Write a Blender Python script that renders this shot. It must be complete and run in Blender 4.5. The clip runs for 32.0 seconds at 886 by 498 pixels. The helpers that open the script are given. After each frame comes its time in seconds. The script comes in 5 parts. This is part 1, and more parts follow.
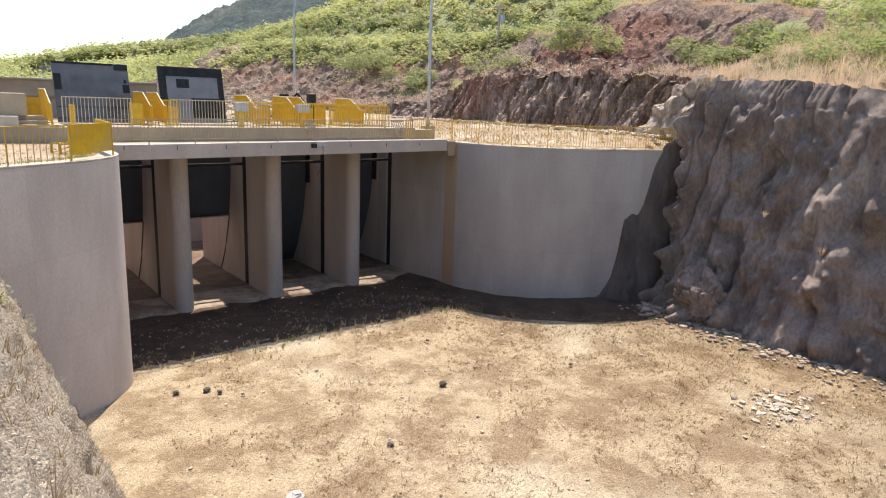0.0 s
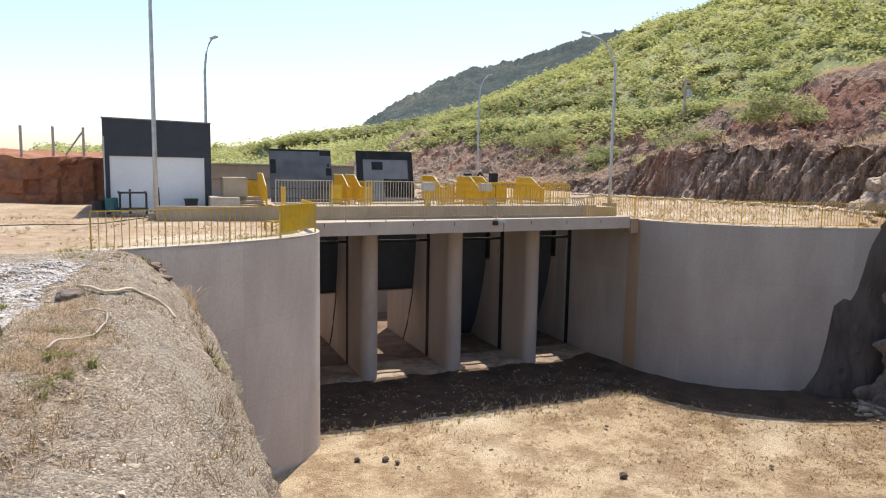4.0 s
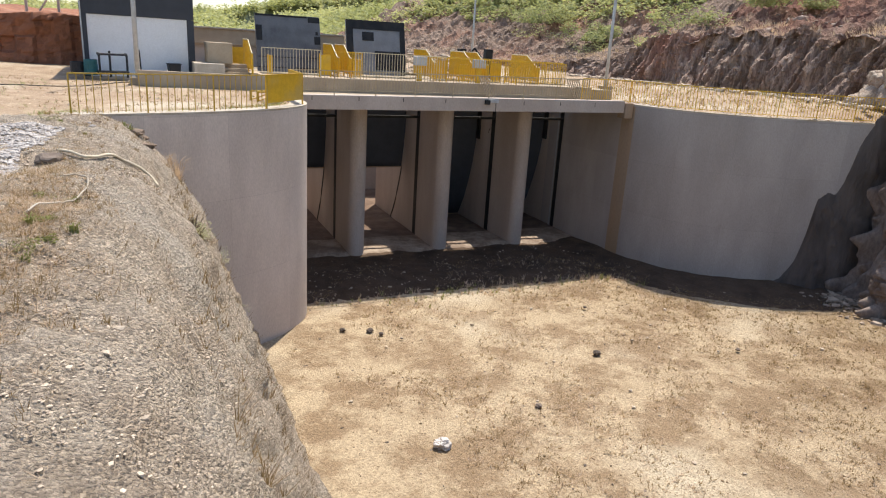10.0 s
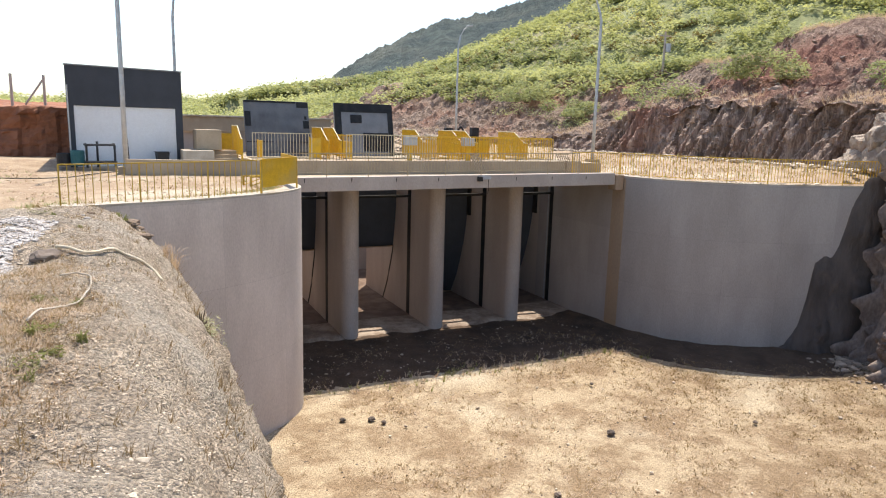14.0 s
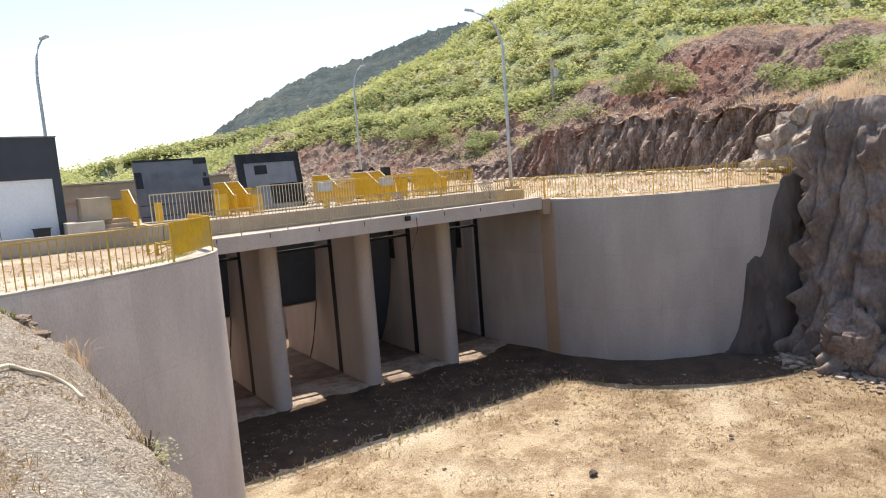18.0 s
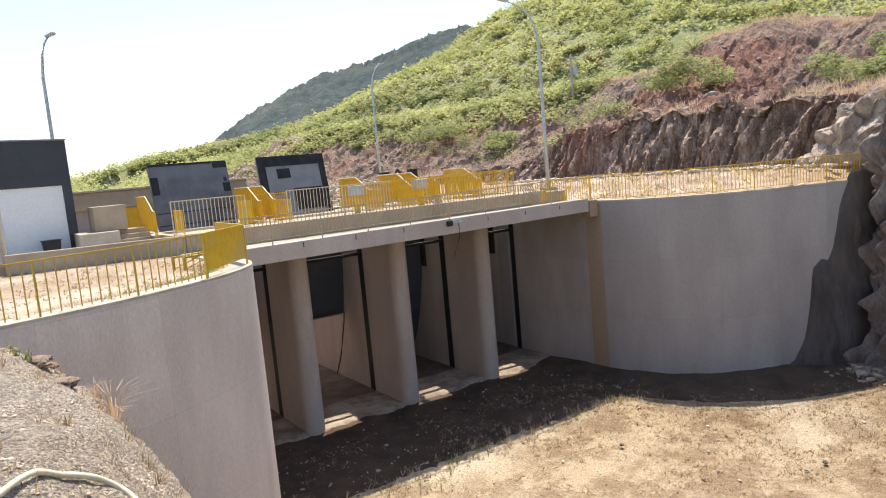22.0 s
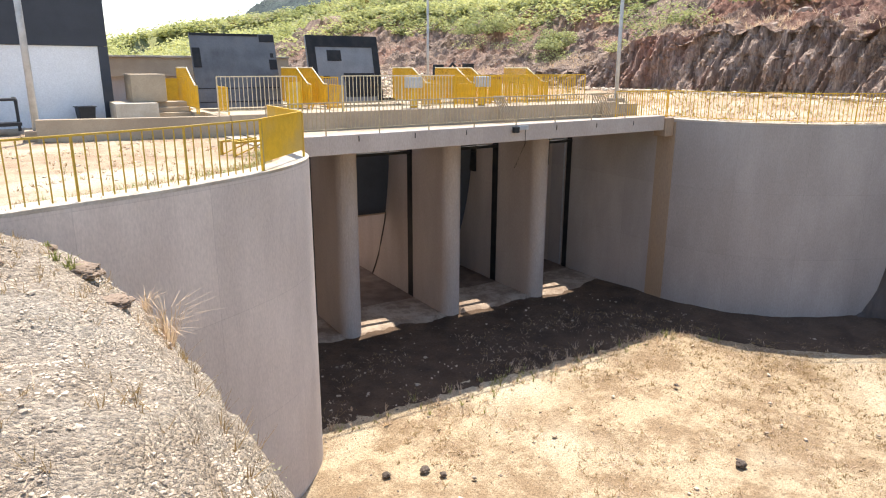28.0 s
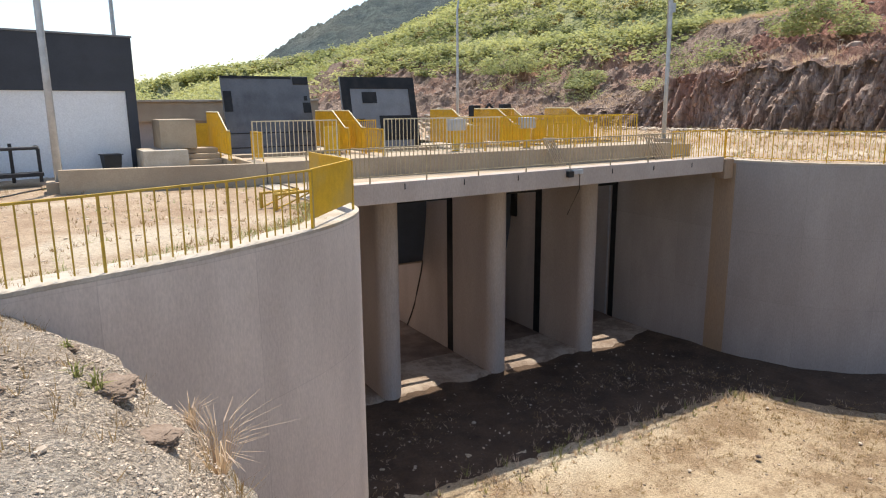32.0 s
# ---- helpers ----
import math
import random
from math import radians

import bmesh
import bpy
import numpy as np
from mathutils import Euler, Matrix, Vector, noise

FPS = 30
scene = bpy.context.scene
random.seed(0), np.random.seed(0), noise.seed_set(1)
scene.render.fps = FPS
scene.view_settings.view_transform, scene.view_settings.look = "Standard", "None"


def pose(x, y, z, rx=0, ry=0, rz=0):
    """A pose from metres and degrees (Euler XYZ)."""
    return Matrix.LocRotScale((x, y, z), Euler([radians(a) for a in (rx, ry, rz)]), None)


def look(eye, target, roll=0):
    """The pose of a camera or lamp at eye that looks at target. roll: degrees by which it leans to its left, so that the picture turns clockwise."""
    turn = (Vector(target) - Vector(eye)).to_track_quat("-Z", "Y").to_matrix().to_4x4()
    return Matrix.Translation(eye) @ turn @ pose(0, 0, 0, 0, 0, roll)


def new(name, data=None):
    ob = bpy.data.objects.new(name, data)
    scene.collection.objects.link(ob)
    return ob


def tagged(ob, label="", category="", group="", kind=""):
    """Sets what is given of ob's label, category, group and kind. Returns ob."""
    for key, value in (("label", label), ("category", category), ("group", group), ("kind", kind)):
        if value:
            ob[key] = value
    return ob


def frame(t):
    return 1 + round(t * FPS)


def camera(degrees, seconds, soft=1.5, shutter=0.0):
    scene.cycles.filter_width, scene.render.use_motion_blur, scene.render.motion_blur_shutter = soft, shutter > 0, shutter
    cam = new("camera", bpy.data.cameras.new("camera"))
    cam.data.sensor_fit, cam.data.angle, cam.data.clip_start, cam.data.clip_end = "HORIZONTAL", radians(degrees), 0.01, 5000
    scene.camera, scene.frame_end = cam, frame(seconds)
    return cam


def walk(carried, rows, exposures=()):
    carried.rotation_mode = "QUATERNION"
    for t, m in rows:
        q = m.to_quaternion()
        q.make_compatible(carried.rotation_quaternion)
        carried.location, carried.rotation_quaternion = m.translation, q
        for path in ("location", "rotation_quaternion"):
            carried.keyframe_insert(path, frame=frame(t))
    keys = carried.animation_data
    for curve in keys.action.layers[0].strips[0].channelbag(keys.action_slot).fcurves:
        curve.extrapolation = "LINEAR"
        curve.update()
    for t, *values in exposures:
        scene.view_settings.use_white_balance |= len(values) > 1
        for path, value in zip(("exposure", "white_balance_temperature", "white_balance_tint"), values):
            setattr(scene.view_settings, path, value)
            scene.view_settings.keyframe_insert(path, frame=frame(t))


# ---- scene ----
cam = camera(66.3, 32.0, 1.15)
PATH = [
    (0, (-9.287, -30.105, 9.725), (-8.088, -28.564, 9.293), 2.1),
    (0.5, (-9.283, -30.085, 9.721), (-8.198, -28.46, 9.294), 2.0),
    (1, (-9.282, -30.248, 9.793), (-8.322, -28.555, 9.332), 2.6),
    (1.5, (-9.304, -30.218, 9.811), (-8.485, -28.446, 9.376), 1.4),
    (2, (-9.315, -30.039, 9.797), (-8.462, -28.273, 9.405), 2.3),
    (2.5, (-9.325, -30.136, 9.817), (-8.478, -28.354, 9.492), 1.8),
    (3, (-9.328, -30.004, 9.807), (-8.498, -28.209, 9.51), 1.8),
    (3.5, (-9.337, -30.025, 9.817), (-8.566, -28.199, 9.551), 1.1),
    (5.5, (-9.391, -29.82, 9.79), (-8.619, -27.982, 9.627), 1.0),
    (6, (-9.375, -30.006, 9.834), (-8.619, -28.16, 9.69), 1.1),
    (6.5, (-9.397, -29.975, 9.825), (-8.678, -28.112, 9.715), 0.9),
    (7, (-9.426, -29.915, 9.811), (-8.689, -28.059, 9.692), 1.4),
    (7.5, (-9.418, -29.921, 9.825), (-8.642, -28.084, 9.671), 1.8),
    (8, (-9.45, -29.857, 9.804), (-8.626, -28.05, 9.568), 2.2),
    (8.5, (-9.429, -29.883, 9.814), (-8.583, -28.098, 9.498), 2.4),
    (9, (-9.406, -29.848, 9.8), (-8.586, -28.082, 9.341), 3.0),
    (9.5, (-9.355, -29.819, 9.774), (-8.559, -28.087, 9.169), 4.5),
    (10, (-9.291, -30.019, 9.81), (-8.51, -28.27, 9.235), 3.5),
    (10.5, (-9.339, -29.945, 9.813), (-8.538, -28.186, 9.297), 3.5),
    (11, (-9.364, -29.86, 9.805), (-8.566, -28.095, 9.308), 3.2),
    (11.5, (-9.329, -29.913, 9.819), (-8.565, -28.132, 9.324), 3.6),
    (12, (-9.32, -29.945, 9.802), (-8.606, -28.135, 9.335), 3.6),
    (12.5, (-9.377, -29.738, 9.774), (-8.631, -27.923, 9.389), 4.2),
    (13, (-9.47, -29.529, 9.763), (-8.658, -27.729, 9.447), 3.9),
    (13.5, (-9.504, -29.417, 9.761), (-8.697, -27.622, 9.402), 2.4),
    (15.5, (-9.856, -28.048, 9.666), (-8.912, -26.315, 9.343), -0.5),
    (16, (-9.704, -27.81, 9.644), (-8.757, -26.083, 9.296), 0.1),
    (16.5, (-9.777, -27.447, 9.623), (-8.697, -25.791, 9.318), -1.7),
    (17, (-9.797, -27.332, 9.679), (-8.785, -25.622, 9.446), -0.9),
    (17.5, (-9.718, -26.988, 9.627), (-8.732, -25.273, 9.332), -1.4),
    (18, (-9.759, -26.74, 9.581), (-8.656, -25.09, 9.336), -4.3),
    (18.5, (-9.62, -26.679, 9.57), (-8.432, -25.095, 9.289), -2.5),
    (19, (-9.502, -26.4, 9.616), (-8.441, -24.73, 9.325), -1.0),
    (19.5, (-9.578, -25.966, 9.62), (-8.545, -24.263, 9.44), -0.1),
    (20, (-9.592, -25.612, 9.634), (-8.551, -23.922, 9.389), -2.5),
    (20.5, (-9.589, -25.147, 9.623), (-8.623, -23.413, 9.381), -3.7),
    (21, (-9.767, -24.902, 9.601), (-8.806, -23.158, 9.415), -3.8),
    (21.5, (-9.761, -24.355, 9.645), (-8.723, -22.68, 9.302), -4.7),
    (22, (-9.785, -23.921, 9.593), (-8.686, -22.267, 9.358), -5.1),
    (22.5, (-9.85, -23.577, 9.549), (-8.752, -21.92, 9.328), -5.4),
    (23, (-9.974, -23.294, 9.562), (-8.826, -21.674, 9.323), -6.6),
    (23.5, (-9.807, -22.668, 9.51), (-8.67, -21.054, 9.188), -4.7),
    (24, (-9.801, -22.473, 9.511), (-8.64, -20.858, 9.303), -2.0),
    (24.5, (-9.919, -22.052, 9.482), (-8.35, -20.824, 9.304), -2.5),
    (26.5, (-9.779, -21.767, 9.354), (-8.005, -20.854, 9.214), 0.6),
    (27, (-9.785, -21.747, 9.447), (-8.188, -20.565, 9.22), 1.6),
    (27.5, (-9.874, -21.737, 9.657), (-8.526, -20.327, 9.216), 1.2),
    (28, (-9.816, -21.64, 9.654), (-8.806, -19.996, 9.13), 0.2),
    (28.5, (-9.842, -21.552, 9.685), (-9.073, -19.773, 9.191), 1.2),
    (29, (-9.911, -21.27, 9.659), (-9.045, -19.511, 9.262), 1.0),
    (29.5, (-9.884, -21.125, 9.682), (-9.027, -19.355, 9.318), -0.7),
    (30, (-9.837, -20.811, 9.728), (-9.095, -18.99, 9.364), -3.1),
    (30.5, (-9.823, -20.471, 9.685), (-8.948, -18.7, 9.365), -4.6),
    (31, (-9.874, -20.201, 9.745), (-8.931, -18.464, 9.438), -3.3),
    (31.5, (-9.76, -20.0, 9.767), (-8.817, -18.269, 9.433), -2.9),
    (32, (-9.735, -19.533, 9.678), (-8.751, -17.842, 9.264), -0.5),
]
EXPOSURES = [(0, 0.82), (1, 0.88), (3, 0.78), (5.5, 0.3), (7, 0.2), (8, 0.25), (9, 0.72), (10, 0.6), (11, 0.65), (13, 0.75), (16, 0.86), (18, 0.85), (19, 0.98), (20, 0.82), (21, 0.78), (22, 0.88), (24, 0.98), (26.5, 1.1), (27, 1.15), (28, 1.2), (29, 0.8), (30, 0.75), (31, 0.55), (32, 0.66)]
walk(cam, [(t, look(eye, target, roll)) for t, eye, target, roll in PATH], EXPOSURES)

# ---- world and sun ----
SUN_FROM = Vector((2.02, 2.70, 7.6)).normalized()
world = bpy.data.worlds.new("world")
scene.world = world
world.use_nodes = True
wt = world.node_tree
sky = wt.nodes.new("ShaderNodeTexSky")
sky.sky_type, sky.sun_disc = "NISHITA", False
sky.sun_elevation = math.asin(SUN_FROM.z)
sky.sun_rotation = math.atan2(SUN_FROM.x, SUN_FROM.y)
sky.dust_density, sky.air_density = 1.2, 1.0
wt.links.new(sky.outputs[0], wt.nodes["Background"].inputs[0])
wt.nodes["Background"].inputs[1].default_value = 0.15
sun_data = bpy.data.lights.new("sun", "SUN")
sun_data.energy, sun_data.angle, sun_data.color = 4.2, radians(0.6), (1.0, 0.93, 0.83)
sun_lamp = new("sun", sun_data)
sun_lamp.matrix_world = look(SUN_FROM * 100, (0, 0, 0))


# ---- materials ----
def surface(name, ca, cb, scale=3.0, rough=0.85, bump=0.3, fine=40.0, cc=None, big=0.35, metal=0.0, stretch=(1, 1, 1), spread=0.0, dist=0.02, spots=None, soft=0.20, pebbles=0.0, formwork=False, speck=0.22, crisp=0.15):
    """Two scales of noise mix the colours ca, cb (grain) and cc (large stains); spread varies it by island or object."""
    m = bpy.data.materials.new(name)
    m.use_nodes = True
    nt = m.node_tree
    n, l = nt.nodes, nt.links
    bs = n["Principled BSDF"]
    bs.inputs["Roughness"].default_value, bs.inputs["Metallic"].default_value = rough, metal
    bs.inputs["Specular IOR Level"].default_value = 0.3
    co = n.new("ShaderNodeTexCoord")
    mp = n.new("ShaderNodeMapping")
    mp.inputs["Scale"].default_value = stretch
    l.new(co.outputs["Object"], mp.inputs[0])

    def noise_tex(s, d=6.0, r=0.6):
        t = n.new("ShaderNodeTexNoise")
        t.inputs["Scale"].default_value, t.inputs["Detail"].default_value, t.inputs["Roughness"].default_value = s, d, r
        l.new(mp.outputs[0], t.inputs["Vector"])
        return t

    def ramp(src, lo, hi):
        r = n.new("ShaderNodeMapRange")
        r.inputs["From Min"].default_value, r.inputs["From Max"].default_value = lo, hi
        r.interpolation_type = "SMOOTHSTEP"
        l.new(src, r.inputs[0])
        return r.outputs[0]

    def blend(fac, a, b, how="MIX"):
        x = n.new("ShaderNodeMix")
        x.data_type, x.blend_type = "RGBA", how
        for sock, v in ((x.inputs[6], a), (x.inputs[7], b)):
            if isinstance(v, tuple):
                sock.default_value = (*v, 1)
            else:
                l.new(v, sock)
        if isinstance(fac, float):
            x.inputs[0].default_value = fac
        else:
            l.new(fac, x.inputs[0])
        return x.outputs[2]

    col = blend(ramp(noise_tex(scale, 8.0, 0.6 if crisp > 0.1 else 0.75).outputs[0], 0.5 - crisp, 0.5 + crisp), ca, cb)
    if cc:
        col = blend(ramp(noise_tex(big, 5.0, 0.55).outputs[0], 0.58 - soft / 2, 0.58 + soft / 2), col, cc)
    grain = noise_tex(fine, 8.0, 0.7)
    col = blend(ramp(grain.outputs[0], 0.25, 0.75), blend(speck, col, (0.0, 0.0, 0.0)), col)
    if spots:
        vor = n.new("ShaderNodeTexVoronoi")
        vor.inputs["Scale"].default_value = spots[0]
        l.new(mp.outputs[0], vor.inputs["Vector"])
        col = blend(ramp(vor.outputs["Distance"], spots[1], spots[1] * 0.5), col, spots[2])
    if spread:
        geo, oi = n.new("ShaderNodeNewGeometry"), n.new("ShaderNodeObjectInfo")
        ad = n.new("ShaderNodeMath")
        ad.operation = "ADD"
        l.new(geo.outputs["Random Per Island"], ad.inputs[0])
        l.new(oi.outputs["Random"], ad.inputs[1])
        fr = n.new("ShaderNodeMath")
        fr.operation = "FRACT"
        l.new(ad.outputs[0], fr.inputs[0])
        mr = n.new("ShaderNodeMapRange")
        mr.inputs["To Min"].default_value, mr.inputs["To Max"].default_value = 1 - spread, 1 + spread
        l.new(fr.outputs[0], mr.inputs[0])
        hs = n.new("ShaderNodeHueSaturation")
        l.new(mr.outputs[0], hs.inputs["Value"])
        l.new(col, hs.inputs["Color"])
        col = hs.outputs[0]
    height = grain.outputs[0]
    if formwork:
        uv = n.new("ShaderNodeUVMap")
        br = n.new("ShaderNodeTexBrick")
        br.offset = 0.0
        for key, val in (("Scale", 1.0), ("Brick Width", 2.44), ("Row Height", 2.5), ("Mortar Size", 0.008), ("Mortar Smooth", 0.3)):
            br.inputs[key].default_value = val
        br.inputs["Color1"].default_value, br.inputs["Color2"].default_value, br.inputs["Mortar"].default_value = (1, 1, 1, 1), (0.90, 0.90, 0.90, 1), (0.84, 0.84, 0.84, 1)
        l.new(uv.outputs[0], br.inputs["Vector"])
        col = blend(1.0, col, br.outputs["Color"], "MULTIPLY")
    if pebbles:
        v1, v2 = n.new("ShaderNodeTexVoronoi"), n.new("ShaderNodeTexVoronoi")
        v1.inputs["Scale"].default_value, v2.inputs["Scale"].default_value = pebbles, pebbles * 2.7
        for v in (v1, v2):
            l.new(co.outputs["Object"], v.inputs["Vector"])
        sub = n.new("ShaderNodeMath")
        sub.operation = "MULTIPLY_ADD"
        sub.inputs[1].default_value = -0.8
        l.new(v1.outputs["Distance"], sub.inputs[0])
        l.new(grain.outputs[0], sub.inputs[2])
        sub2 = n.new("ShaderNodeMath")
        sub2.operation = "MULTIPLY_ADD"
        sub2.inputs[1].default_value = -0.4
        l.new(v2.outputs["Distance"], sub2.inputs[0])
        l.new(sub.outputs[0], sub2.inputs[2])
        height = sub2.outputs[0]
        tone = n.new("ShaderNodeSeparateColor")
        l.new(v1.outputs["Color"], tone.inputs[0])
        tm = n.new("ShaderNodeMapRange")
        tm.inputs["To Min"].default_value, tm.inputs["To Max"].default_value = 0.6, 1.25
        l.new(tone.outputs[0], tm.inputs[0])
        hv = n.new("ShaderNodeHueSaturation")
        l.new(tm.outputs[0], hv.inputs["Value"])
        l.new(col, hv.inputs["Color"])
        col = hv.outputs[0]
    l.new(col, bs.inputs["Base Color"])
    if bump:
        bp = n.new("ShaderNodeBump")
        bp.inputs["Strength"].default_value, bp.inputs["Distance"].default_value = bump, dist
        l.new(height, bp.inputs["Height"])
        l.new(bp.outputs[0], bs.inputs["Normal"])
    return m


M = {}
M["concrete"] = surface("concrete", (0.545, 0.465, 0.40), (0.487, 0.41, 0.352), 0.9, 0.9, 0.15, 30, (0.41, 0.338, 0.283), 0.22, stretch=(1, 1, 0.3), soft=0.35)
# same wall concrete in two tones: left lightened, right dimmed, to imitate their light
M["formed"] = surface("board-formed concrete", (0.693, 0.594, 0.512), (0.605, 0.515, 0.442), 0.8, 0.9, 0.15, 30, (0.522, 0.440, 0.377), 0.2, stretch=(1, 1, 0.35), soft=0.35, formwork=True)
M["formed_dim"] = surface("board-formed concrete, dimmed bluish copy", (0.455, 0.405, 0.365), (0.40, 0.355, 0.318), 0.8, 0.9, 0.15, 30, (0.345, 0.30, 0.268), 0.2, stretch=(1, 1, 0.35), soft=0.35, formwork=True)
M["sill"] = surface("dusty sill concrete", (0.43, 0.345, 0.265), (0.25, 0.18, 0.13), 0.9, 0.95, 0.5, 14, (0.19, 0.132, 0.095), 0.35, crisp=0.09)
# dark soil colour that carries the cast shade on the basin floor
M["shade_soil"] = surface("dark soil with cast shade painted in", (0.090, 0.056, 0.035), (0.125, 0.080, 0.050), 1.4, 0.9, 0.8, 12, (0.064, 0.040, 0.025), 0.5, dist=0.05, spots=(3.0, 0.1, (0.22, 0.165, 0.115)), speck=0.4)
M["channel_soil"] = surface("brown channel silt", (0.21, 0.14, 0.098), (0.14, 0.092, 0.065), 1.5, 0.95, 0.4, 14, (0.28, 0.20, 0.145), 0.4)
M["scree_soil"] = surface("grey brown scree soil", (0.38, 0.275, 0.205), (0.24, 0.165, 0.12), 0.8, 0.95, 1.0, 4, (0.36, 0.205, 0.14), 0.1, dist=0.2, speck=0.5, crisp=0.09)
M["concrete_pale"] = surface("pale concrete", (0.47, 0.38, 0.27), (0.41, 0.325, 0.23), 1.5, 0.9, 0.25, 30, (0.35, 0.28, 0.20), 0.3)
M["coping"] = surface("coping", (0.52, 0.46, 0.38), (0.42, 0.36, 0.28), 2.0, 0.9, 0.3, 25, (0.36, 0.29, 0.2), 0.5)
M["rust_stain"] = surface("rust stained concrete", (0.34, 0.25, 0.175), (0.40, 0.27, 0.165), 0.9, 0.9, 0.2, 30, (0.26, 0.16, 0.09), 0.5, stretch=(1, 1, 0.2))
M["yellow"] = surface("yellow paint", (0.78, 0.465, 0.025), (0.67, 0.395, 0.022), 4, 0.5, 0.05, 40, (0.62, 0.41, 0.10), 0.8)
M["sunlit_yellow"] = surface("yellow paint lightened as if sunlit", (0.80, 0.70, 0.45), (0.72, 0.60, 0.34), 4, 0.5, 0.05, 40)
M["bleached"] = surface("whitened railing paint", (0.72, 0.63, 0.44), (0.62, 0.52, 0.32), 4, 0.5, 0.05, 40)
# duller copy of the yellow: the backlit look of the left railing as colour
M["dull_yellow"] = surface("dulled yellow paint", (0.60, 0.385, 0.055), (0.50, 0.32, 0.05), 4, 0.6, 0.05, 40, (0.52, 0.38, 0.16), 0.8)
M["tan_rail"] = surface("dusty tan railing paint", (0.50, 0.395, 0.24), (0.43, 0.335, 0.20), 4, 0.6, 0.05, 40)
M["black_steel"] = surface("black steel", (0.012, 0.012, 0.013), (0.03, 0.028, 0.026), 2, 0.6, 0.1, 30)
M["gate_grey"] = surface("grey gate paint", (0.125, 0.127, 0.135), (0.17, 0.172, 0.18), 1.2, 0.55, 0.08, 20, (0.09, 0.091, 0.098), 0.7)
M["gate_light"] = surface("light grey gate paint", (0.20, 0.205, 0.215), (0.25, 0.255, 0.265), 1.5, 0.55, 0.08, 20)
M["dark_paint"] = surface("dark grey wall paint", (0.055, 0.06, 0.07), (0.065, 0.07, 0.082), 1.5, 0.8, 0.1, 30)
M["white_paint"] = surface("white wall paint", (0.86, 0.86, 0.86), (0.83, 0.83, 0.825), 1.0, 0.8, 0.02, 30, (0.78, 0.77, 0.755), 0.4, soft=0.4)
M["galvanised"] = surface("galvanised steel", (0.55, 0.56, 0.57), (0.45, 0.46, 0.47), 5, 0.45, 0.05, 40, metal=0.4)
M["basin"] = surface("dry basin soil", (0.60, 0.465, 0.30), (0.36, 0.25, 0.147), 0.5, 0.95, 1.0, 14, (0.70, 0.585, 0.415), 0.10, dist=0.08, spots=(8.0, 0.2, (0.20, 0.135, 0.075)), speck=0.5, soft=0.16, crisp=0.08)
bn, bl = M["basin"].node_tree.nodes, M["basin"].node_tree.links
b_in = bn["Principled BSDF"].inputs["Base Color"]
b_was = b_in.links[0].from_socket
b_co, b_sep, b_noise, b_sum, b_map, b_mix = (bn.new(k) for k in ("ShaderNodeTexCoord", "ShaderNodeSeparateXYZ", "ShaderNodeTexNoise", "ShaderNodeMath", "ShaderNodeMapRange", "ShaderNodeMix"))
bl.new(b_co.outputs["Object"], b_sep.inputs[0])
bl.new(b_co.outputs["Object"], b_noise.inputs["Vector"])
b_noise.inputs["Scale"].default_value, b_noise.inputs["Detail"].default_value = 0.35, 7.0
b_sum.operation, b_sum.inputs[1].default_value = "MULTIPLY_ADD", 26.0
bl.new(b_noise.outputs[0], b_sum.inputs[0])
bl.new(b_sep.outputs[0], b_sum.inputs[2])
b_map.inputs["From Min"].default_value, b_map.inputs["From Max"].default_value, b_map.inputs["To Max"].default_value = 16.0, 32.0, 0.75
bl.new(b_sum.outputs[0], b_map.inputs[0])
b_mix.data_type, b_mix.blend_type = "RGBA", "MULTIPLY"
b_mix.inputs[7].default_value = (0.66, 0.60, 0.52, 1)
bl.new(b_map.outputs[0], b_mix.inputs[0])
bl.new(b_was, b_mix.inputs[6])
bl.new(b_mix.outputs[2], b_in)
M["soil"] = surface("orange soil", (0.50, 0.375, 0.25), (0.38, 0.265, 0.17), 1.3, 0.95, 0.9, 14, (0.60, 0.50, 0.37), 0.22, dist=0.06, spots=(5.0, 0.12, (0.24, 0.16, 0.09)), speck=0.4)
M["gravel"] = surface("gravelly embankment", (0.74, 0.61, 0.465), (0.56, 0.44, 0.32), 1.4, 0.95, 1.0, 30, (0.68, 0.575, 0.45), 0.4, dist=0.07, pebbles=36.0, speck=0.4)
M["pale_rock"] = surface("pale cracked rock", (0.54, 0.44, 0.345), (0.33, 0.25, 0.19), 1.6, 0.9, 1.0, 6, (0.34, 0.225, 0.16), 0.5, dist=0.12, crisp=0.09)
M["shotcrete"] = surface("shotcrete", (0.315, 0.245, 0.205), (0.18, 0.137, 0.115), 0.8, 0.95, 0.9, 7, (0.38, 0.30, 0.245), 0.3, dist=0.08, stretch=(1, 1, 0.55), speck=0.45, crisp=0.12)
M["dark_shotcrete"] = surface("dark shotcrete, stain and painted shade", (0.13, 0.105, 0.09), (0.08, 0.064, 0.055), 0.9, 0.9, 0.7, 5, (0.17, 0.14, 0.12), 0.35, dist=0.15, stretch=(1, 1, 0.3))
M["rock"] = surface("fractured rock", (0.62, 0.455, 0.35), (0.27, 0.18, 0.135), 2.6, 0.9, 1.0, 8, (0.47, 0.245, 0.17), 0.25, dist=0.15, stretch=(1, 1, 0.16), spread=0.1, speck=0.5, crisp=0.09)
M["red_rock"] = surface("red rock", (0.36, 0.15, 0.08), (0.25, 0.11, 0.065), 0.8, 0.95, 0.9, 5, (0.42, 0.22, 0.13), 0.3, dist=0.1)
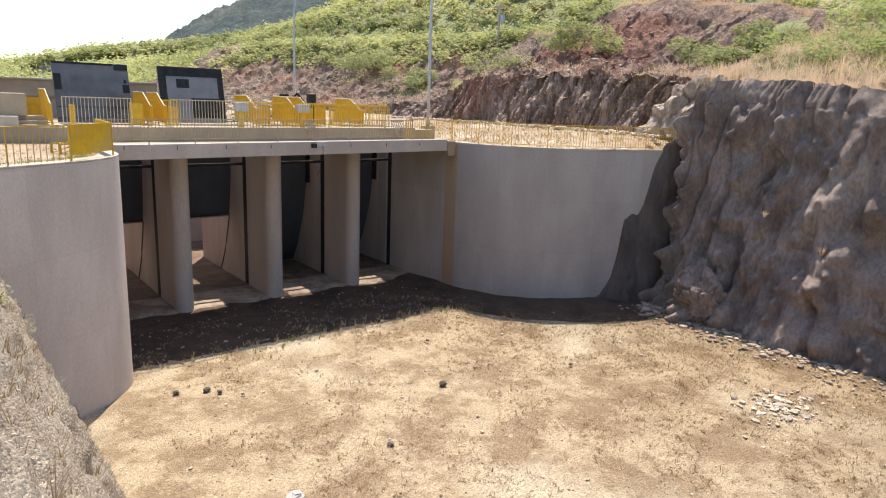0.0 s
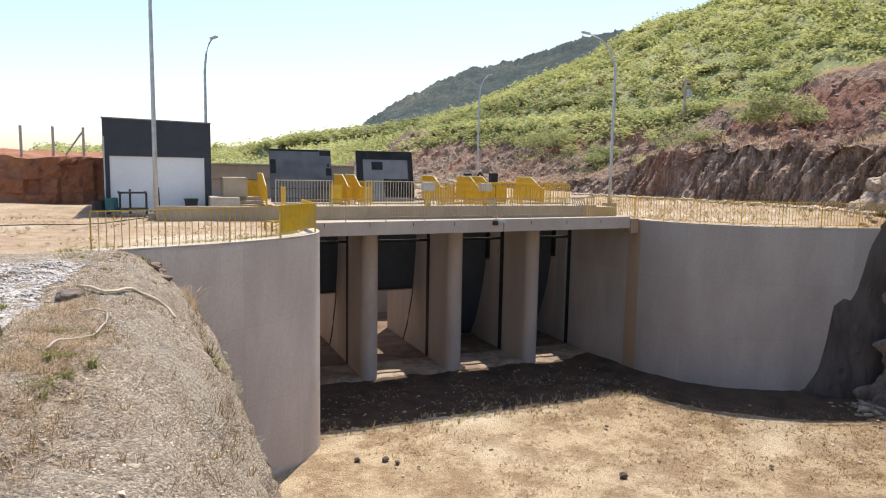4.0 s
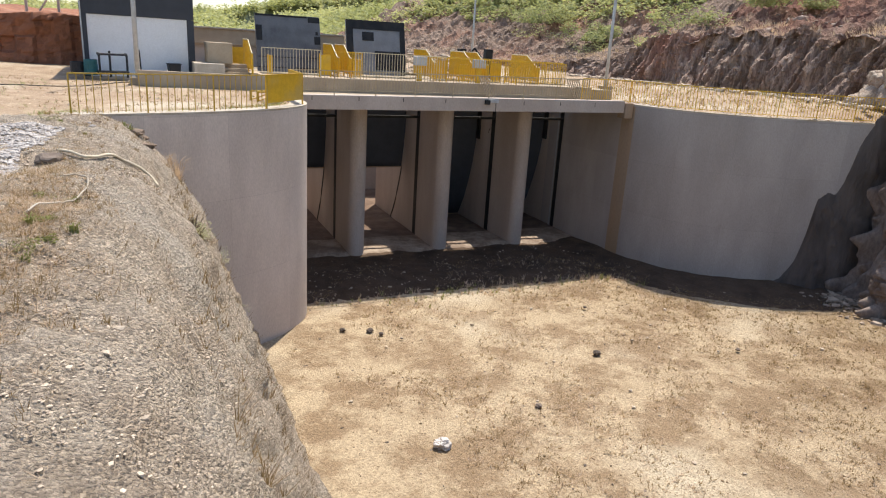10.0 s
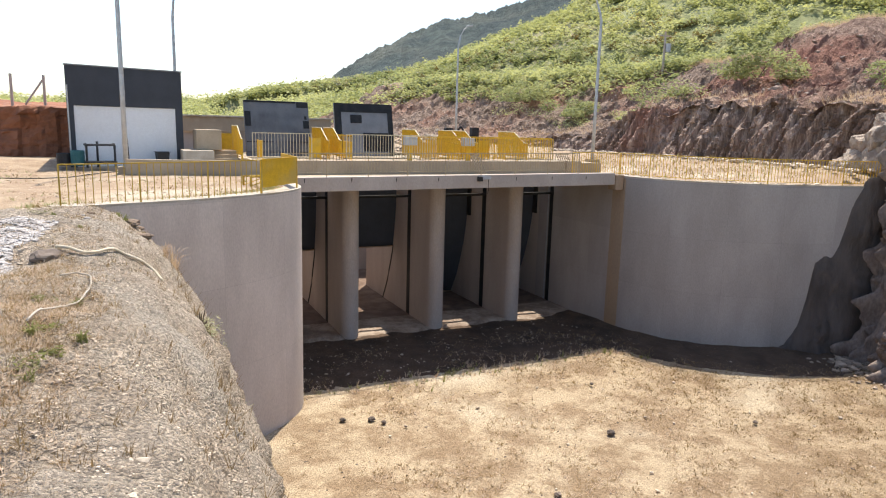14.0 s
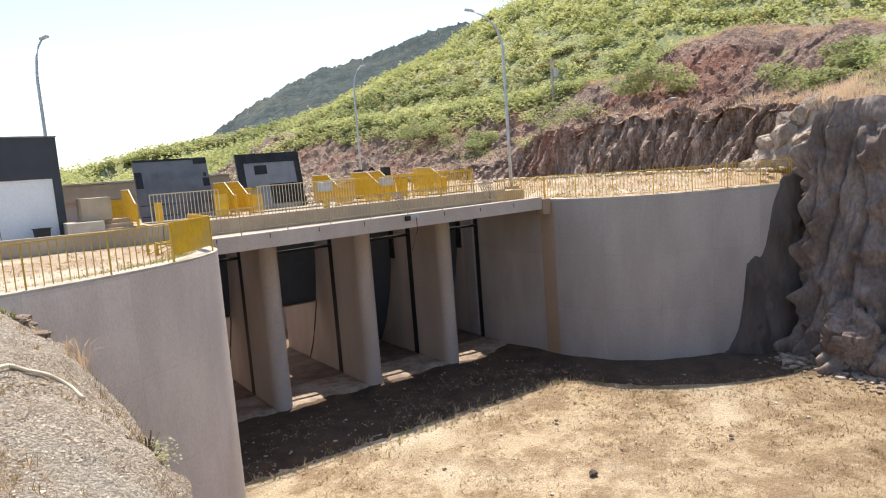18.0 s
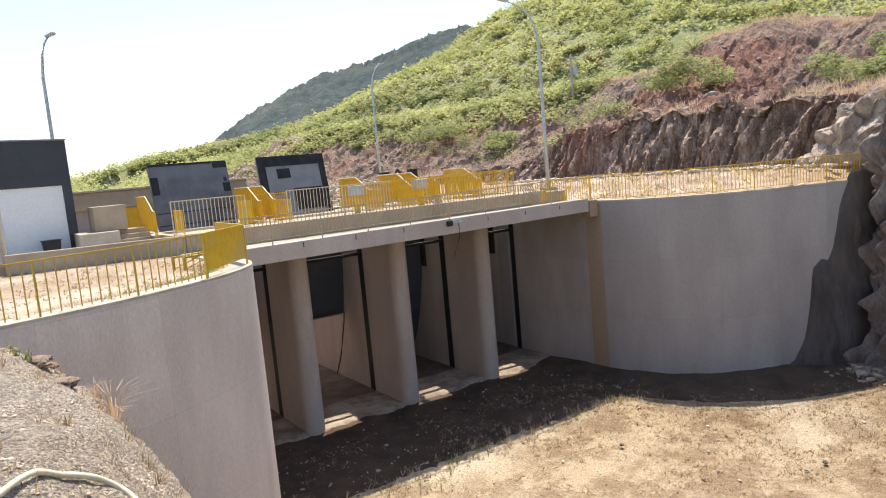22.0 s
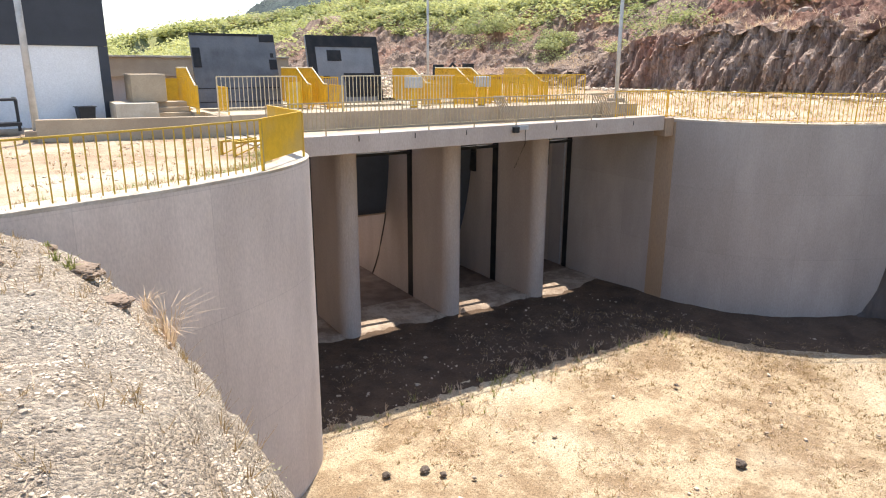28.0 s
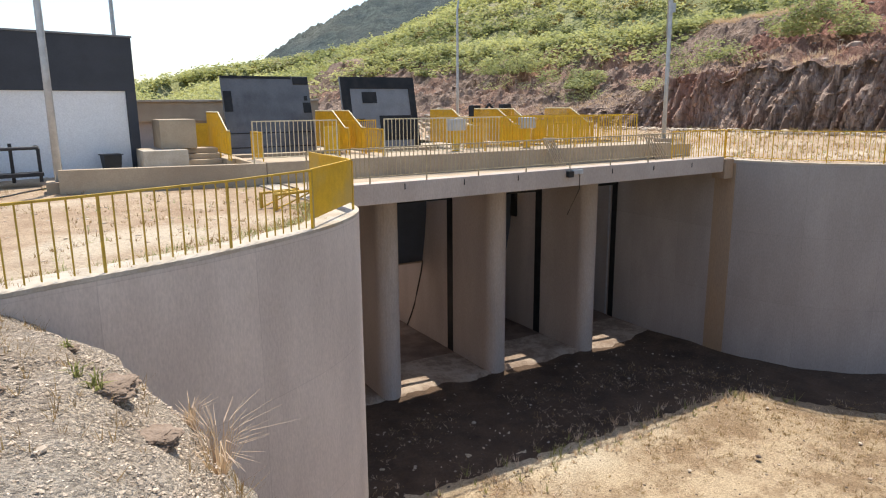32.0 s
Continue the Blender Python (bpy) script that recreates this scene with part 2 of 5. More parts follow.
M["red_soil"] = surface("red soil", (0.42, 0.29, 0.215), (0.25, 0.155, 0.115), 1.3, 0.95, 1.0, 4, (0.34, 0.155, 0.105), 0.06, dist=0.25, speck=0.55, crisp=0.09)
M["hill"] = surface("dry hill ground", (0.33, 0.33, 0.155), (0.23, 0.25, 0.105), 0.3, 0.95, 0.8, 1.6, (0.38, 0.34, 0.20), 0.03, dist=0.5, speck=0.4)
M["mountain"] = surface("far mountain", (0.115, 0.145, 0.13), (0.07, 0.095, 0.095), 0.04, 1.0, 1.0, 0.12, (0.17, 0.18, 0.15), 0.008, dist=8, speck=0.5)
def foliage(name, ca, cb, through_col):
    """Thin leaves that let some sun through; the tone varies from clump to clump."""
    m = bpy.data.materials.new(name)
    m.use_nodes = True
    n, l = m.node_tree.nodes, m.node_tree.links
    n.remove(n["Principled BSDF"])
    geo = n.new("ShaderNodeNewGeometry")
    co, tx = n.new("ShaderNodeTexCoord"), n.new("ShaderNodeTexNoise")
    tx.inputs["Scale"].default_value, tx.inputs["Detail"].default_value = 0.06, 4.0
    l.new(co.outputs["Object"], tx.inputs["Vector"])
    add = n.new("ShaderNodeMath")
    add.operation = "MULTIPLY_ADD"
    add.inputs[1].default_value = 0.32
    l.new(geo.outputs["Random Per Island"], add.inputs[0])
    sub = n.new("ShaderNodeMath")
    sub.operation, sub.inputs[1].default_value, sub.inputs[2].default_value = "MULTIPLY_ADD", 2.4, -0.85
    l.new(tx.outputs[0], sub.inputs[0])
    l.new(sub.outputs[0], add.inputs[2])
    mix = n.new("ShaderNodeMix")
    mix.data_type = "RGBA"
    mix.inputs[6].default_value, mix.inputs[7].default_value = (*ca, 1), (*cb, 1)
    l.new(add.outputs[0], mix.inputs[0])
    d, t, both = n.new("ShaderNodeBsdfDiffuse"), n.new("ShaderNodeBsdfTranslucent"), n.new("ShaderNodeMixShader")
    both.inputs[0].default_value = 0.4
    l.new(mix.outputs[2], d.inputs[0])
    mul = n.new("ShaderNodeMix")
    mul.data_type, mul.blend_type = "RGBA", "MULTIPLY"
    mul.inputs[0].default_value = 1.0
    mul.inputs[7].default_value = (*through_col, 1)
    l.new(mix.outputs[2], mul.inputs[6])
    l.new(mul.outputs[2], t.inputs[0])
    l.new(d.outputs[0], both.inputs[1])
    l.new(t.outputs[0], both.inputs[2])
    l.new(both.outputs[0], n["Material Output"].inputs[0])
    return m


M["leaf_a"] = foliage("yellow green leaves", (0.34, 0.355, 0.17), (0.56, 0.55, 0.30), (1.1, 1.1, 0.8))
M["leaf_b"] = foliage("green leaves", (0.26, 0.285, 0.145), (0.43, 0.43, 0.235), (1.1, 1.13, 0.8))
M["leaf_c"] = foliage("deep green bush leaves", (0.21, 0.25, 0.105), (0.37, 0.41, 0.18), (1.1, 1.13, 0.8))
M["leaf_dry"] = foliage("dry twiggy leaves", (0.16, 0.12, 0.06), (0.24, 0.20, 0.09), (1.2, 1.1, 0.8))
M["dry_grass"] = foliage("dry grass blades", (0.46, 0.355, 0.255), (0.66, 0.53, 0.41), (1.1, 1.0, 0.8))
M["dead_grass"] = foliage("dead basin grass", (0.20, 0.14, 0.075), (0.34, 0.25, 0.13), (1.1, 1.0, 0.8))
M["bark"] = surface("bark", (0.12, 0.085, 0.06), (0.16, 0.12, 0.09), 4, 0.9, 0.5, 15)


# ---- mesh helpers ----
def mesh_of(name, verts, faces, mats, smooth=False):
    me = bpy.data.meshes.new(name)
    me.from_pydata([tuple(v) for v in verts], [], [tuple(f) for f in faces])
    for m in mats:
        me.materials.append(m)
    if smooth:
        me.shade_smooth()
    me.update()
    return me


def thing(name, at=(0, 0, 0), label="", category="", group="", kind="", turn=0):
    ob = new(name)
    ob.empty_display_size = 0.2
    ob.matrix_basis = pose(*at, 0, 0, turn)
    return tagged(ob, label, category, group, kind)


def part(name, bm, material, parent, label="", smooth=False):
    me = bpy.data.meshes.new(name)
    bm.to_mesh(me)
    bm.free()
    me.materials.append(material)
    if smooth:
        me.shade_smooth()
    ob = new(name, me)
    ob.parent = parent
    return tagged(ob, label)


def solid(name, bm, material, label="", category="", group="", kind="", smooth=False):
    ob = part(name, bm, material, None, label, smooth)
    return tagged(ob, "", category, group, kind)


def share(name, ob, parent, m):
    """One more object on the mesh of ob."""
    o = new(name, ob.data)
    o.parent, o.matrix_basis = parent, m
    return o


def box(x0, x1, y0, y1, z0, z1, bevel=0.0, bm=None):
    bm = bm or bmesh.new()
    made = bmesh.ops.create_cube(bm, size=1.0)["verts"]
    for v in made:
        v.co = Vector(((x0 + x1) / 2 + v.co.x * (x1 - x0), (y0 + y1) / 2 + v.co.y * (y1 - y0), (z0 + z1) / 2 + v.co.z * (z1 - z0)))
    if bevel:
        edges = {e for v in made for e in v.link_edges}
        bmesh.ops.bevel(bm, geom=list(edges), offset=bevel, segments=2, affect="EDGES", profile=0.6)
    return bm


def prism(outline, z0, z1, bm=None):
    """An upright prism on an outline of (x, y)."""
    bm = bm or bmesh.new()
    lo = [bm.verts.new((x, y, z0)) for x, y in outline]
    hi = [bm.verts.new((x, y, z1)) for x, y in outline]
    k = len(outline)
    for i in range(k):
        j = (i + 1) % k
        bm.faces.new((lo[i], lo[j], hi[j], hi[i]))
    bm.faces.new(hi)
    bm.faces.new(lo[::-1])
    bmesh.ops.recalc_face_normals(bm, faces=bm.faces[:])
    return bm


def tube(points, r, bm=None, sides=8, taper=None):
    """A round bar along points; taper: the radius at the last point."""
    bm = bm or bmesh.new()
    pts = [Vector(p) for p in points]
    rings = []
    for i, p in enumerate(pts):
        d = (pts[min(i + 1, len(pts) - 1)] - pts[max(i - 1, 0)]).normalized()
        a = d.orthogonal().normalized() if abs(d.z) > 0.9 else d.cross(Vector((0, 0, 1))).normalized()
        b = d.cross(a)
        rr = r if taper is None else r + (taper - r) * i / (len(pts) - 1)
        rings.append([bm.verts.new(p + (a * math.cos(t) + b * math.sin(t)) * rr) for t in [2 * math.pi * k / sides for k in range(sides)]])
    for u, v in zip(rings, rings[1:]):
        for k in range(sides):
            bm.faces.new((u[k], u[(k + 1) % sides], v[(k + 1) % sides], v[k]))
    bm.faces.new(rings[0][::-1])
    bm.faces.new(rings[-1])
    bmesh.ops.recalc_face_normals(bm, faces=bm.faces[:])
    return bm


def spline(points, steps=8):
    """Catmull-Rom through points."""
    P = [Vector(p) for p in points]
    P = [P[0] * 2 - P[1]] + P + [P[-1] * 2 - P[-2]]
    out = []
    for i in range(1, len(P) - 2):
        a, b, c, d = P[i - 1:i + 3]
        for k in range(steps):
            t = k / steps
            out.append(0.5 * (2 * b + (c - a) * t + (2 * a - 5 * b + 4 * c - d) * t * t + (3 * b - a - 3 * c + d) * t ** 3))
    out.append(P[-2])
    return out


def interp(x, table):
    return float(np.interp(x, [a for a, _ in table], [b for _, b in table]))


def fbm(x, y, z=0.0, octaves=4):
    s, a, f = 0.0, 1.0, 1.0
    for _ in range(octaves):
        s += a * noise.noise((x * f, y * f, z * f))
        a, f = a * 0.5, f * 2.03
    return s


def sheet(name, us, vs, place, material, label, category, kind="structure", smooth=True, keep=None):
    """A grid of faces at place(u, v)."""
    verts = [place(u, v) for u in us for v in vs]
    nv = len(vs)
    faces = []
    for i in range(len(us) - 1):
        for j in range(nv - 1):
            q = (i * nv + j, (i + 1) * nv + j, (i + 1) * nv + j + 1, i * nv + j + 1)
            if keep is None or keep(sum((Vector(verts[k]) for k in q), Vector()) / 4):
                faces.append(q)
    ob = new(name, mesh_of(name, verts, faces, [material], smooth))
    return tagged(ob, label, category, "", kind)

# ---- plan ----
DECK, SILL, KERB = 7.62, 0.0, 8.12
PITCH, PIER_W, PIER_X = 4.33, 0.8, -0.8
ABUT_L, ABUT_R = -4.33, 12.2
LEFT_WALL = spline([(-4.33, 4.0, 0), (-4.2, -2.0, 0), (-4.08, -5.0, 0), (-4.16, -6.3, 0), (-4.55, -7.25, 0), (-5.4, -8.2, 0), (-6.55, -8.98, 0), (-8.05, -9.74, 0), (-9.9, -10.4, 0), (-11.1, -10.85, 0)], 8)
RIGHT_WALL = spline([(12.2, 4.0, 0), (12.2, -0.5, 0), (12.25, -3.0, 0), (12.75, -5.0, 0), (13.6, -6.4, 0), (15.0, -7.7, 0), (17.0, -8.7, 0), (20.4, -9.9, 0), (24.5, -11.2, 0)], 8)


def band(line, out, thick, z0, z1):
    """A curved wall of a thickness behind the line; out: +1 or -1, the side of the line's run that the back lies on."""
    front, back = [], []
    for i, p in enumerate(line):
        d = (line[min(i + 1, len(line) - 1)] - line[max(i - 1, 0)]).normalized()
        nrm = Vector((-d.y, d.x, 0)) * out
        front.append((p.x, p.y))
        back.append((p.x + nrm.x * thick, p.y + nrm.y * thick))
    bm = bmesh.new()
    rows = [[bm.verts.new((x, y, z)) for x, y in ln] for ln, z in ((front, z0), (front, z1), (back, z1), (back, z0))]
    uv = bm.loops.layers.uv.new("UVMap")
    run = [0.0]
    for p, q in zip(line, line[1:]):
        run.append(run[-1] + (q - p).length)
    for a, b in ((0, 1), (1, 2), (2, 3), (3, 0)):
        for i in range(len(line) - 1):
            f = bm.faces.new((rows[a][i], rows[a][i + 1], rows[b][i + 1], rows[b][i]))
            for lp, (k, z) in zip(f.loops, ((i, z0), (i + 1, z0), (i + 1, z1), (i, z1))):
                lp[uv].uv = (run[k], z)
    bm.faces.new([r[0] for r in rows])
    bm.faces.new([r[-1] for r in rows][::-1])
    bmesh.ops.recalc_face_normals(bm, faces=bm.faces[:])
    return bm


def inset(line, out, by):
    res = []
    for i, p in enumerate(line):
        d = (line[min(i + 1, len(line) - 1)] - line[max(i - 1, 0)]).normalized()
        res.append(p + Vector((-d.y, d.x, 0)) * out * by)
    return res


# ---- walls, piers, decks ----
solid("wall_left", band(LEFT_WALL, -1, 0.55, -0.6, DECK - 0.06), M["formed"], "curved grey concrete wing wall beside the basin", "wall", "", "structure")
solid("coping_left", band(LEFT_WALL, -1, 0.6, DECK - 0.056, DECK), M["coping"], "pale worn coping on the curved wing wall", "coping", "", "structure")
solid("wall_right", band(RIGHT_WALL, 1, 0.55, -0.6, DECK - 0.06), M["formed_dim"], "curved grey concrete wing wall meeting the shotcrete cliff", "wall", "", "structure")
solid("coping_right", band(RIGHT_WALL, 1, 0.6, DECK - 0.056, DECK), M["coping"], "pale worn coping on the curved wing wall", "coping", "", "structure")


def pier_outline(x0, w, y_back):
    r = w / 2
    arc = [(x0 + r - r * math.cos(a), 0.24 - r * math.sin(a)) for a in np.linspace(0, math.pi, 13)]
    slot = [(x0, 2.9), (x0 + 0.14, 2.9), (x0 + 0.14, 2.62), (x0, 2.62)]
    slot_r = [(x0 + w, 2.62), (x0 + w - 0.14, 2.62), (x0 + w - 0.14, 2.9), (x0 + w, 2.9)]
    return [(x0, y_back)] + slot + arc + slot_r + [(x0 + w, y_back)]


for k in range(3):
    x = PIER_X + k * PITCH
    pier = thing("pier", (0, 0, 0), "grey concrete pier with a rounded nose and a dark gate groove", "pier", "piers of the intake", "structure")
    part("shaft", prism(pier_outline(x, PIER_W, 9.5), -0.5, DECK - 0.02), M["concrete"], pier)
    for gx in (x - 0.012, x + PIER_W - 0.068):
        part("groove_liner", box(gx, gx + 0.08, 2.52, 2.93, 0.0, DECK - 0.1), M["black_steel"], pier, "black steel groove liner")
liner = thing("gate_groove", (0, 0, 0), "black steel gate groove set in the abutment", "gate groove", "", "structure")
part("groove_liner", box(ABUT_R - 0.03, ABUT_R + 0.05, 2.60, 2.90, 0.0, DECK - 0.1), M["black_steel"], liner)
part("groove_liner", box(ABUT_R - 0.035, ABUT_R + 0.045, 3.02, 3.10, 0.0, DECK - 0.1), M["galvanised"], liner)

solid("wall_abutment_left", box(ABUT_L - 0.5, ABUT_L, 4.0, 14.0, -0.5, DECK - 0.02), M["concrete"], "grey concrete abutment wall", "wall", "", "structure")
solid("wall_abutment_right", box(ABUT_R, ABUT_R + 0.5, 4.0, 14.0, -0.5, DECK - 0.02), M["concrete"], "grey concrete abutment wall", "wall", "", "structure")

bridge = thing("footbridge", (0, 0, 0), "grey concrete footbridge spanning the four intake bays", "footbridge", "", "structure")
bmb = box(ABUT_L + 0.02, 11.72, -3.16, -2.66, 7.09, DECK + 0.03, 0.02)
for v in bmb.verts:
    v.co.z += 0.11 * (v.co.x + 4.3) / 16
part("beam", bmb, M["concrete"], bridge)
part("slab", box(ABUT_L + 0.02, 12.16, -2.66, -0.9, 7.3, DECK, 0.01), M["concrete_pale"], bridge)
part("bearing_block", box(11.74, 12.2, -3.22, -2.66, 6.95, DECK + 0.05, 0.02), M["rust_stain"], bridge, "rust-stained bearing block")

platform = thing("platform", (0, 0, 0), "pale concrete gate platform over the piers", "platform", "", "structure")
part("kerb_wall", box(-4.55, 10.2, -1.18, -0.92, DECK - 0.2, KERB + 0.08, 0.015), M["concrete_pale"], platform)
part("kerb_wall", prism([(-9.5, -0.22), (-4.57, -1.18), (-4.57, -0.92), (-9.44, 0.04)], DECK - 0.3, KERB + 0.06), M["concrete_pale"], platform)
part("kerb_wall", box(10.25, 11.1, -1.24, -0.98, DECK - 0.2, KERB + 0.1, 0.015), M["concrete_pale"], platform)
part("slab", box(-4.55, 12.6, -0.9, 2.30, DECK - 0.02, KERB - 0.02), M["concrete_pale"], platform)
part("slab", box(-4.55, 12.6, 3.76, 6.2, DECK - 0.02, KERB - 0.02), M["concrete_pale"], platform)
for x0, x1 in [(-4.83, ABUT_L)] + [(PIER_X + k * PITCH, PIER_X + k * PITCH + PIER_W) for k in range(3)] + [(ABUT_R, 12.6)]:
    part("slab_strip", box(x0, x1, 2.31, 3.75, DECK - 0.02, KERB - 0.02), M["concrete_pale"], platform)
solid("wall_channel_end", box(ABUT_L - 0.5, ABUT_R + 0.5, 14.0, 14.5, -0.5, DECK), M["concrete"], "grey concrete end wall of the channel behind the gates", "wall", "", "structure")


# ---- ground ----
def step(t):
    t = max(0.0, min(1.0, t))
    return t * t * (3 - 2 * t)


def basin_z(x, y):
    return 0.05 * fbm(x * 0.5, y * 0.5) + 0.03 * fbm(x * 2.1, y * 2.1, 3) - 0.06 + 0.02 * max(0.0, -y - 8) * 0.2


xs = np.arange(-8.5, 27, 0.3)
ys = np.arange(-60, 14.2, 0.3)
sheet("ground", xs, ys, lambda x, y: (x, y, basin_z(x, y)), M["basin"], "dry cracked basin floor of pale soil and dead grass", "ground")

def sill(x, y):
    return (x, y + (0.25 * fbm(x * 0.9, 2) if y < 0.3 else 0), 0.05 + 0.03 * fbm(x * 0.8, y * 0.8) - (0.12 if y < 0.1 else 0))


sheet("floor_channel", np.arange(ABUT_L, ABUT_R + 0.1, 0.25), list(np.arange(2.4, 14.1, 0.4)), lambda x, y: (x, y, 0.045 + 0.04 * fbm(x * 0.8, y * 0.8)), M["channel_soil"], "brown silty channel floor behind the gate grooves", "floor")
sheet("floor_sill", np.arange(ABUT_L, ABUT_R + 0.1, 0.15), [-0.15, 0.12, 0.3] + list(np.arange(0.5, 2.45, 0.3)) + [2.42], sill, M["sill"], "reddish dusty concrete sill between the piers", "floor")


def shade_soil(x, s):
    """Dark soil painted over the shade that bridge and right wall cast, with a ragged outer edge."""
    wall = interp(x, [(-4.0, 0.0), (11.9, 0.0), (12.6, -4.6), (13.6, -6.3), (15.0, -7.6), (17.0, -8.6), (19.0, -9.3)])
    # edge follows the outline of the cast shadow of bridge and wall
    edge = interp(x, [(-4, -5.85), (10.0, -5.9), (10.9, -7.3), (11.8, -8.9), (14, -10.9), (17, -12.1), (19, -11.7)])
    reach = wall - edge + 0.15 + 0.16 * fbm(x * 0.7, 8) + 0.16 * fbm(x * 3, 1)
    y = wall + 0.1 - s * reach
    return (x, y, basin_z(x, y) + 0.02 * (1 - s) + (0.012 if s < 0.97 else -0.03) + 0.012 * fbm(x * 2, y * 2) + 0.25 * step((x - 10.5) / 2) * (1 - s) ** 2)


sheet("ground_mud", np.arange(-4.0, 19.01, 0.16), list(np.linspace(0, 0.97, 36)) + [1.0], shade_soil, M["shade_soil"], "dark soil with litter in front of the piers, cast shade painted in", "ground")

# left plateau behind the wing wall
LW = [(p.x, p.y) for p in LEFT_WALL]


def wall_x(y, line=LW):
    """x of the left wing wall's face at y."""
    pts = sorted((b, a) for a, b in line)
    return interp(y, pts)


def plateau_z(x, y):
    rise = 0.25 * max(0.0, min(1.0, (y - 1.5) / 4)) + 0.02 * max(0.0, -x - 12)
    return 7.58 + rise + 0.04 * fbm(x * 0.6, y * 0.6)


ys = [-11.6 + 0.25 * k for k in range(63)] + [4.5 + k for k in range(0, 12)] + [16, 18, 21, 25, 30, 40, 60]
ss = [0] + list(np.linspace(0.004, 0.2, 30)) + [0.25, 0.3, 0.4, 0.5, 0.7, 1.0]


def plateau(y, s):
    x0 = wall_x(y) - 0.35 if y < 4 else (-4.5 if y < 14.3 else 10)
    x = x0 + s * (-90 - x0)
    return (x, y, plateau_z(x, y))


sheet("ground_plateau", ys, ss, plateau, M["soil"], "orange bare soil of the level yard", "ground")


# embankment under the camera: level top, rounded crest, steep gravelly side down to the basin
def emb_section(y):
    """The embankment's cross-section at y as (s, x, z)."""
    top = interp(y, [(-60, 7.9), (-32, 7.9), (-24, 8.0), (-18, 8.1), (-14, 7.92), (-12.5, 7.75), (-11, 7.6), (-8, 7.58)])
    dx = interp(y, [(-34, 0.05), (-23, 0.25), (-20, 0.35), (-17, 0.32), (-15, 0.3), (-13.5, 0.35), (-12.5, 0.2), (-12, 0.0), (-11, -0.4)])
    return [(0.0, -60, top), (0.1, -16, top), (0.4, -10.7 + dx, top), (0.45, -10.1 + dx, top - 0.12), (0.5, -9.6 + dx, top - 0.45), (0.55, -9.2 + dx, top - 0.95), (0.6, -8.8 + dx, top - 1.75), (0.72, -7.85 + dx * 0.6, top - 4.1), (1.0, -6.1, -0.3)]


def emb_z(x, y):
    """Height of the embankment at x, y on its top or side."""
    z = interp(x, [(b, c) for _, b, c in emb_section(y)])
    return z + fbm(x * 0.8, y * 0.8, z * 0.8) * 0.12


def embankment(y, s):
    sec = emb_section(y)
    x, z = interp(s, [(a, b) for a, b, _ in sec]), interp(s, [(a, c) for a, _, c in sec])
    a = fbm(x * 0.8, y * 0.8, z * 0.8) * 0.12 + fbm(x * 3, y * 3, z * 3, 3) * 0.04 + fbm(x * 9, y * 9, z * 9, 2) * 0.018
    side = max(0.0, min(1.0, (s - 0.42) * 5))
    x += a * 1.8 * side
    edge = wall_x(y) + 0.02 if y > -11.6 else -99
    if x < edge:
        return (edge, y, min(interp(edge, [(b, c) for _, b, c in sec]), 7.5))
    return (x, y, z + a * (1 - 0.6 * side))


ys = list(np.arange(-60, -34, 1.0)) + list(np.arange(-34, -7.2, 0.11))
ss = [0, 0.05, 0.1, 0.15] + list(np.linspace(0.2, 0.5, 50)) + list(np.linspace(0.505, 1, 110))
sheet("embankment", ys, ss, embankment, M["gravel"], "grey gravelly embankment with a rounded crest above the basin", "embankment")

# right shotcrete cliff
CLIFF = [(24.6, -7.2), (22.4, -8.8), (20.7, -10.1), (19.7, -11.2), (19.3, -13.5), (19.0, -16.0), (18.9, -20.0), (19.1, -25.0), (19.4, -32.0), (19.8, -42.0)]
CLIFF_LINE = spline([(a, b, 0) for a, b in CLIFF], 42)


KNOBS = np.random.default_rng(12)
KNOBS = np.stack([KNOBS.uniform(0, 48, 420), 0.2 + 9.6 * KNOBS.random(420) ** 1.5, KNOBS.uniform(0.18, 0.55, 420), KNOBS.uniform(0.15, 0.6, 420)], 1)


def knobs(along, z):
    """Lumps of sprayed concrete: flat on top, tapering off downwards."""
    da, dz = np.abs(along - KNOBS[:, 0]) / KNOBS[:, 2], (z - KNOBS[:, 1]) / KNOBS[:, 2]
    fall = np.where(dz > 0, dz * 1.8, dz * 0.7)
    return float((KNOBS[:, 3] * np.exp(-(da ** 2 + fall ** 2))).sum())


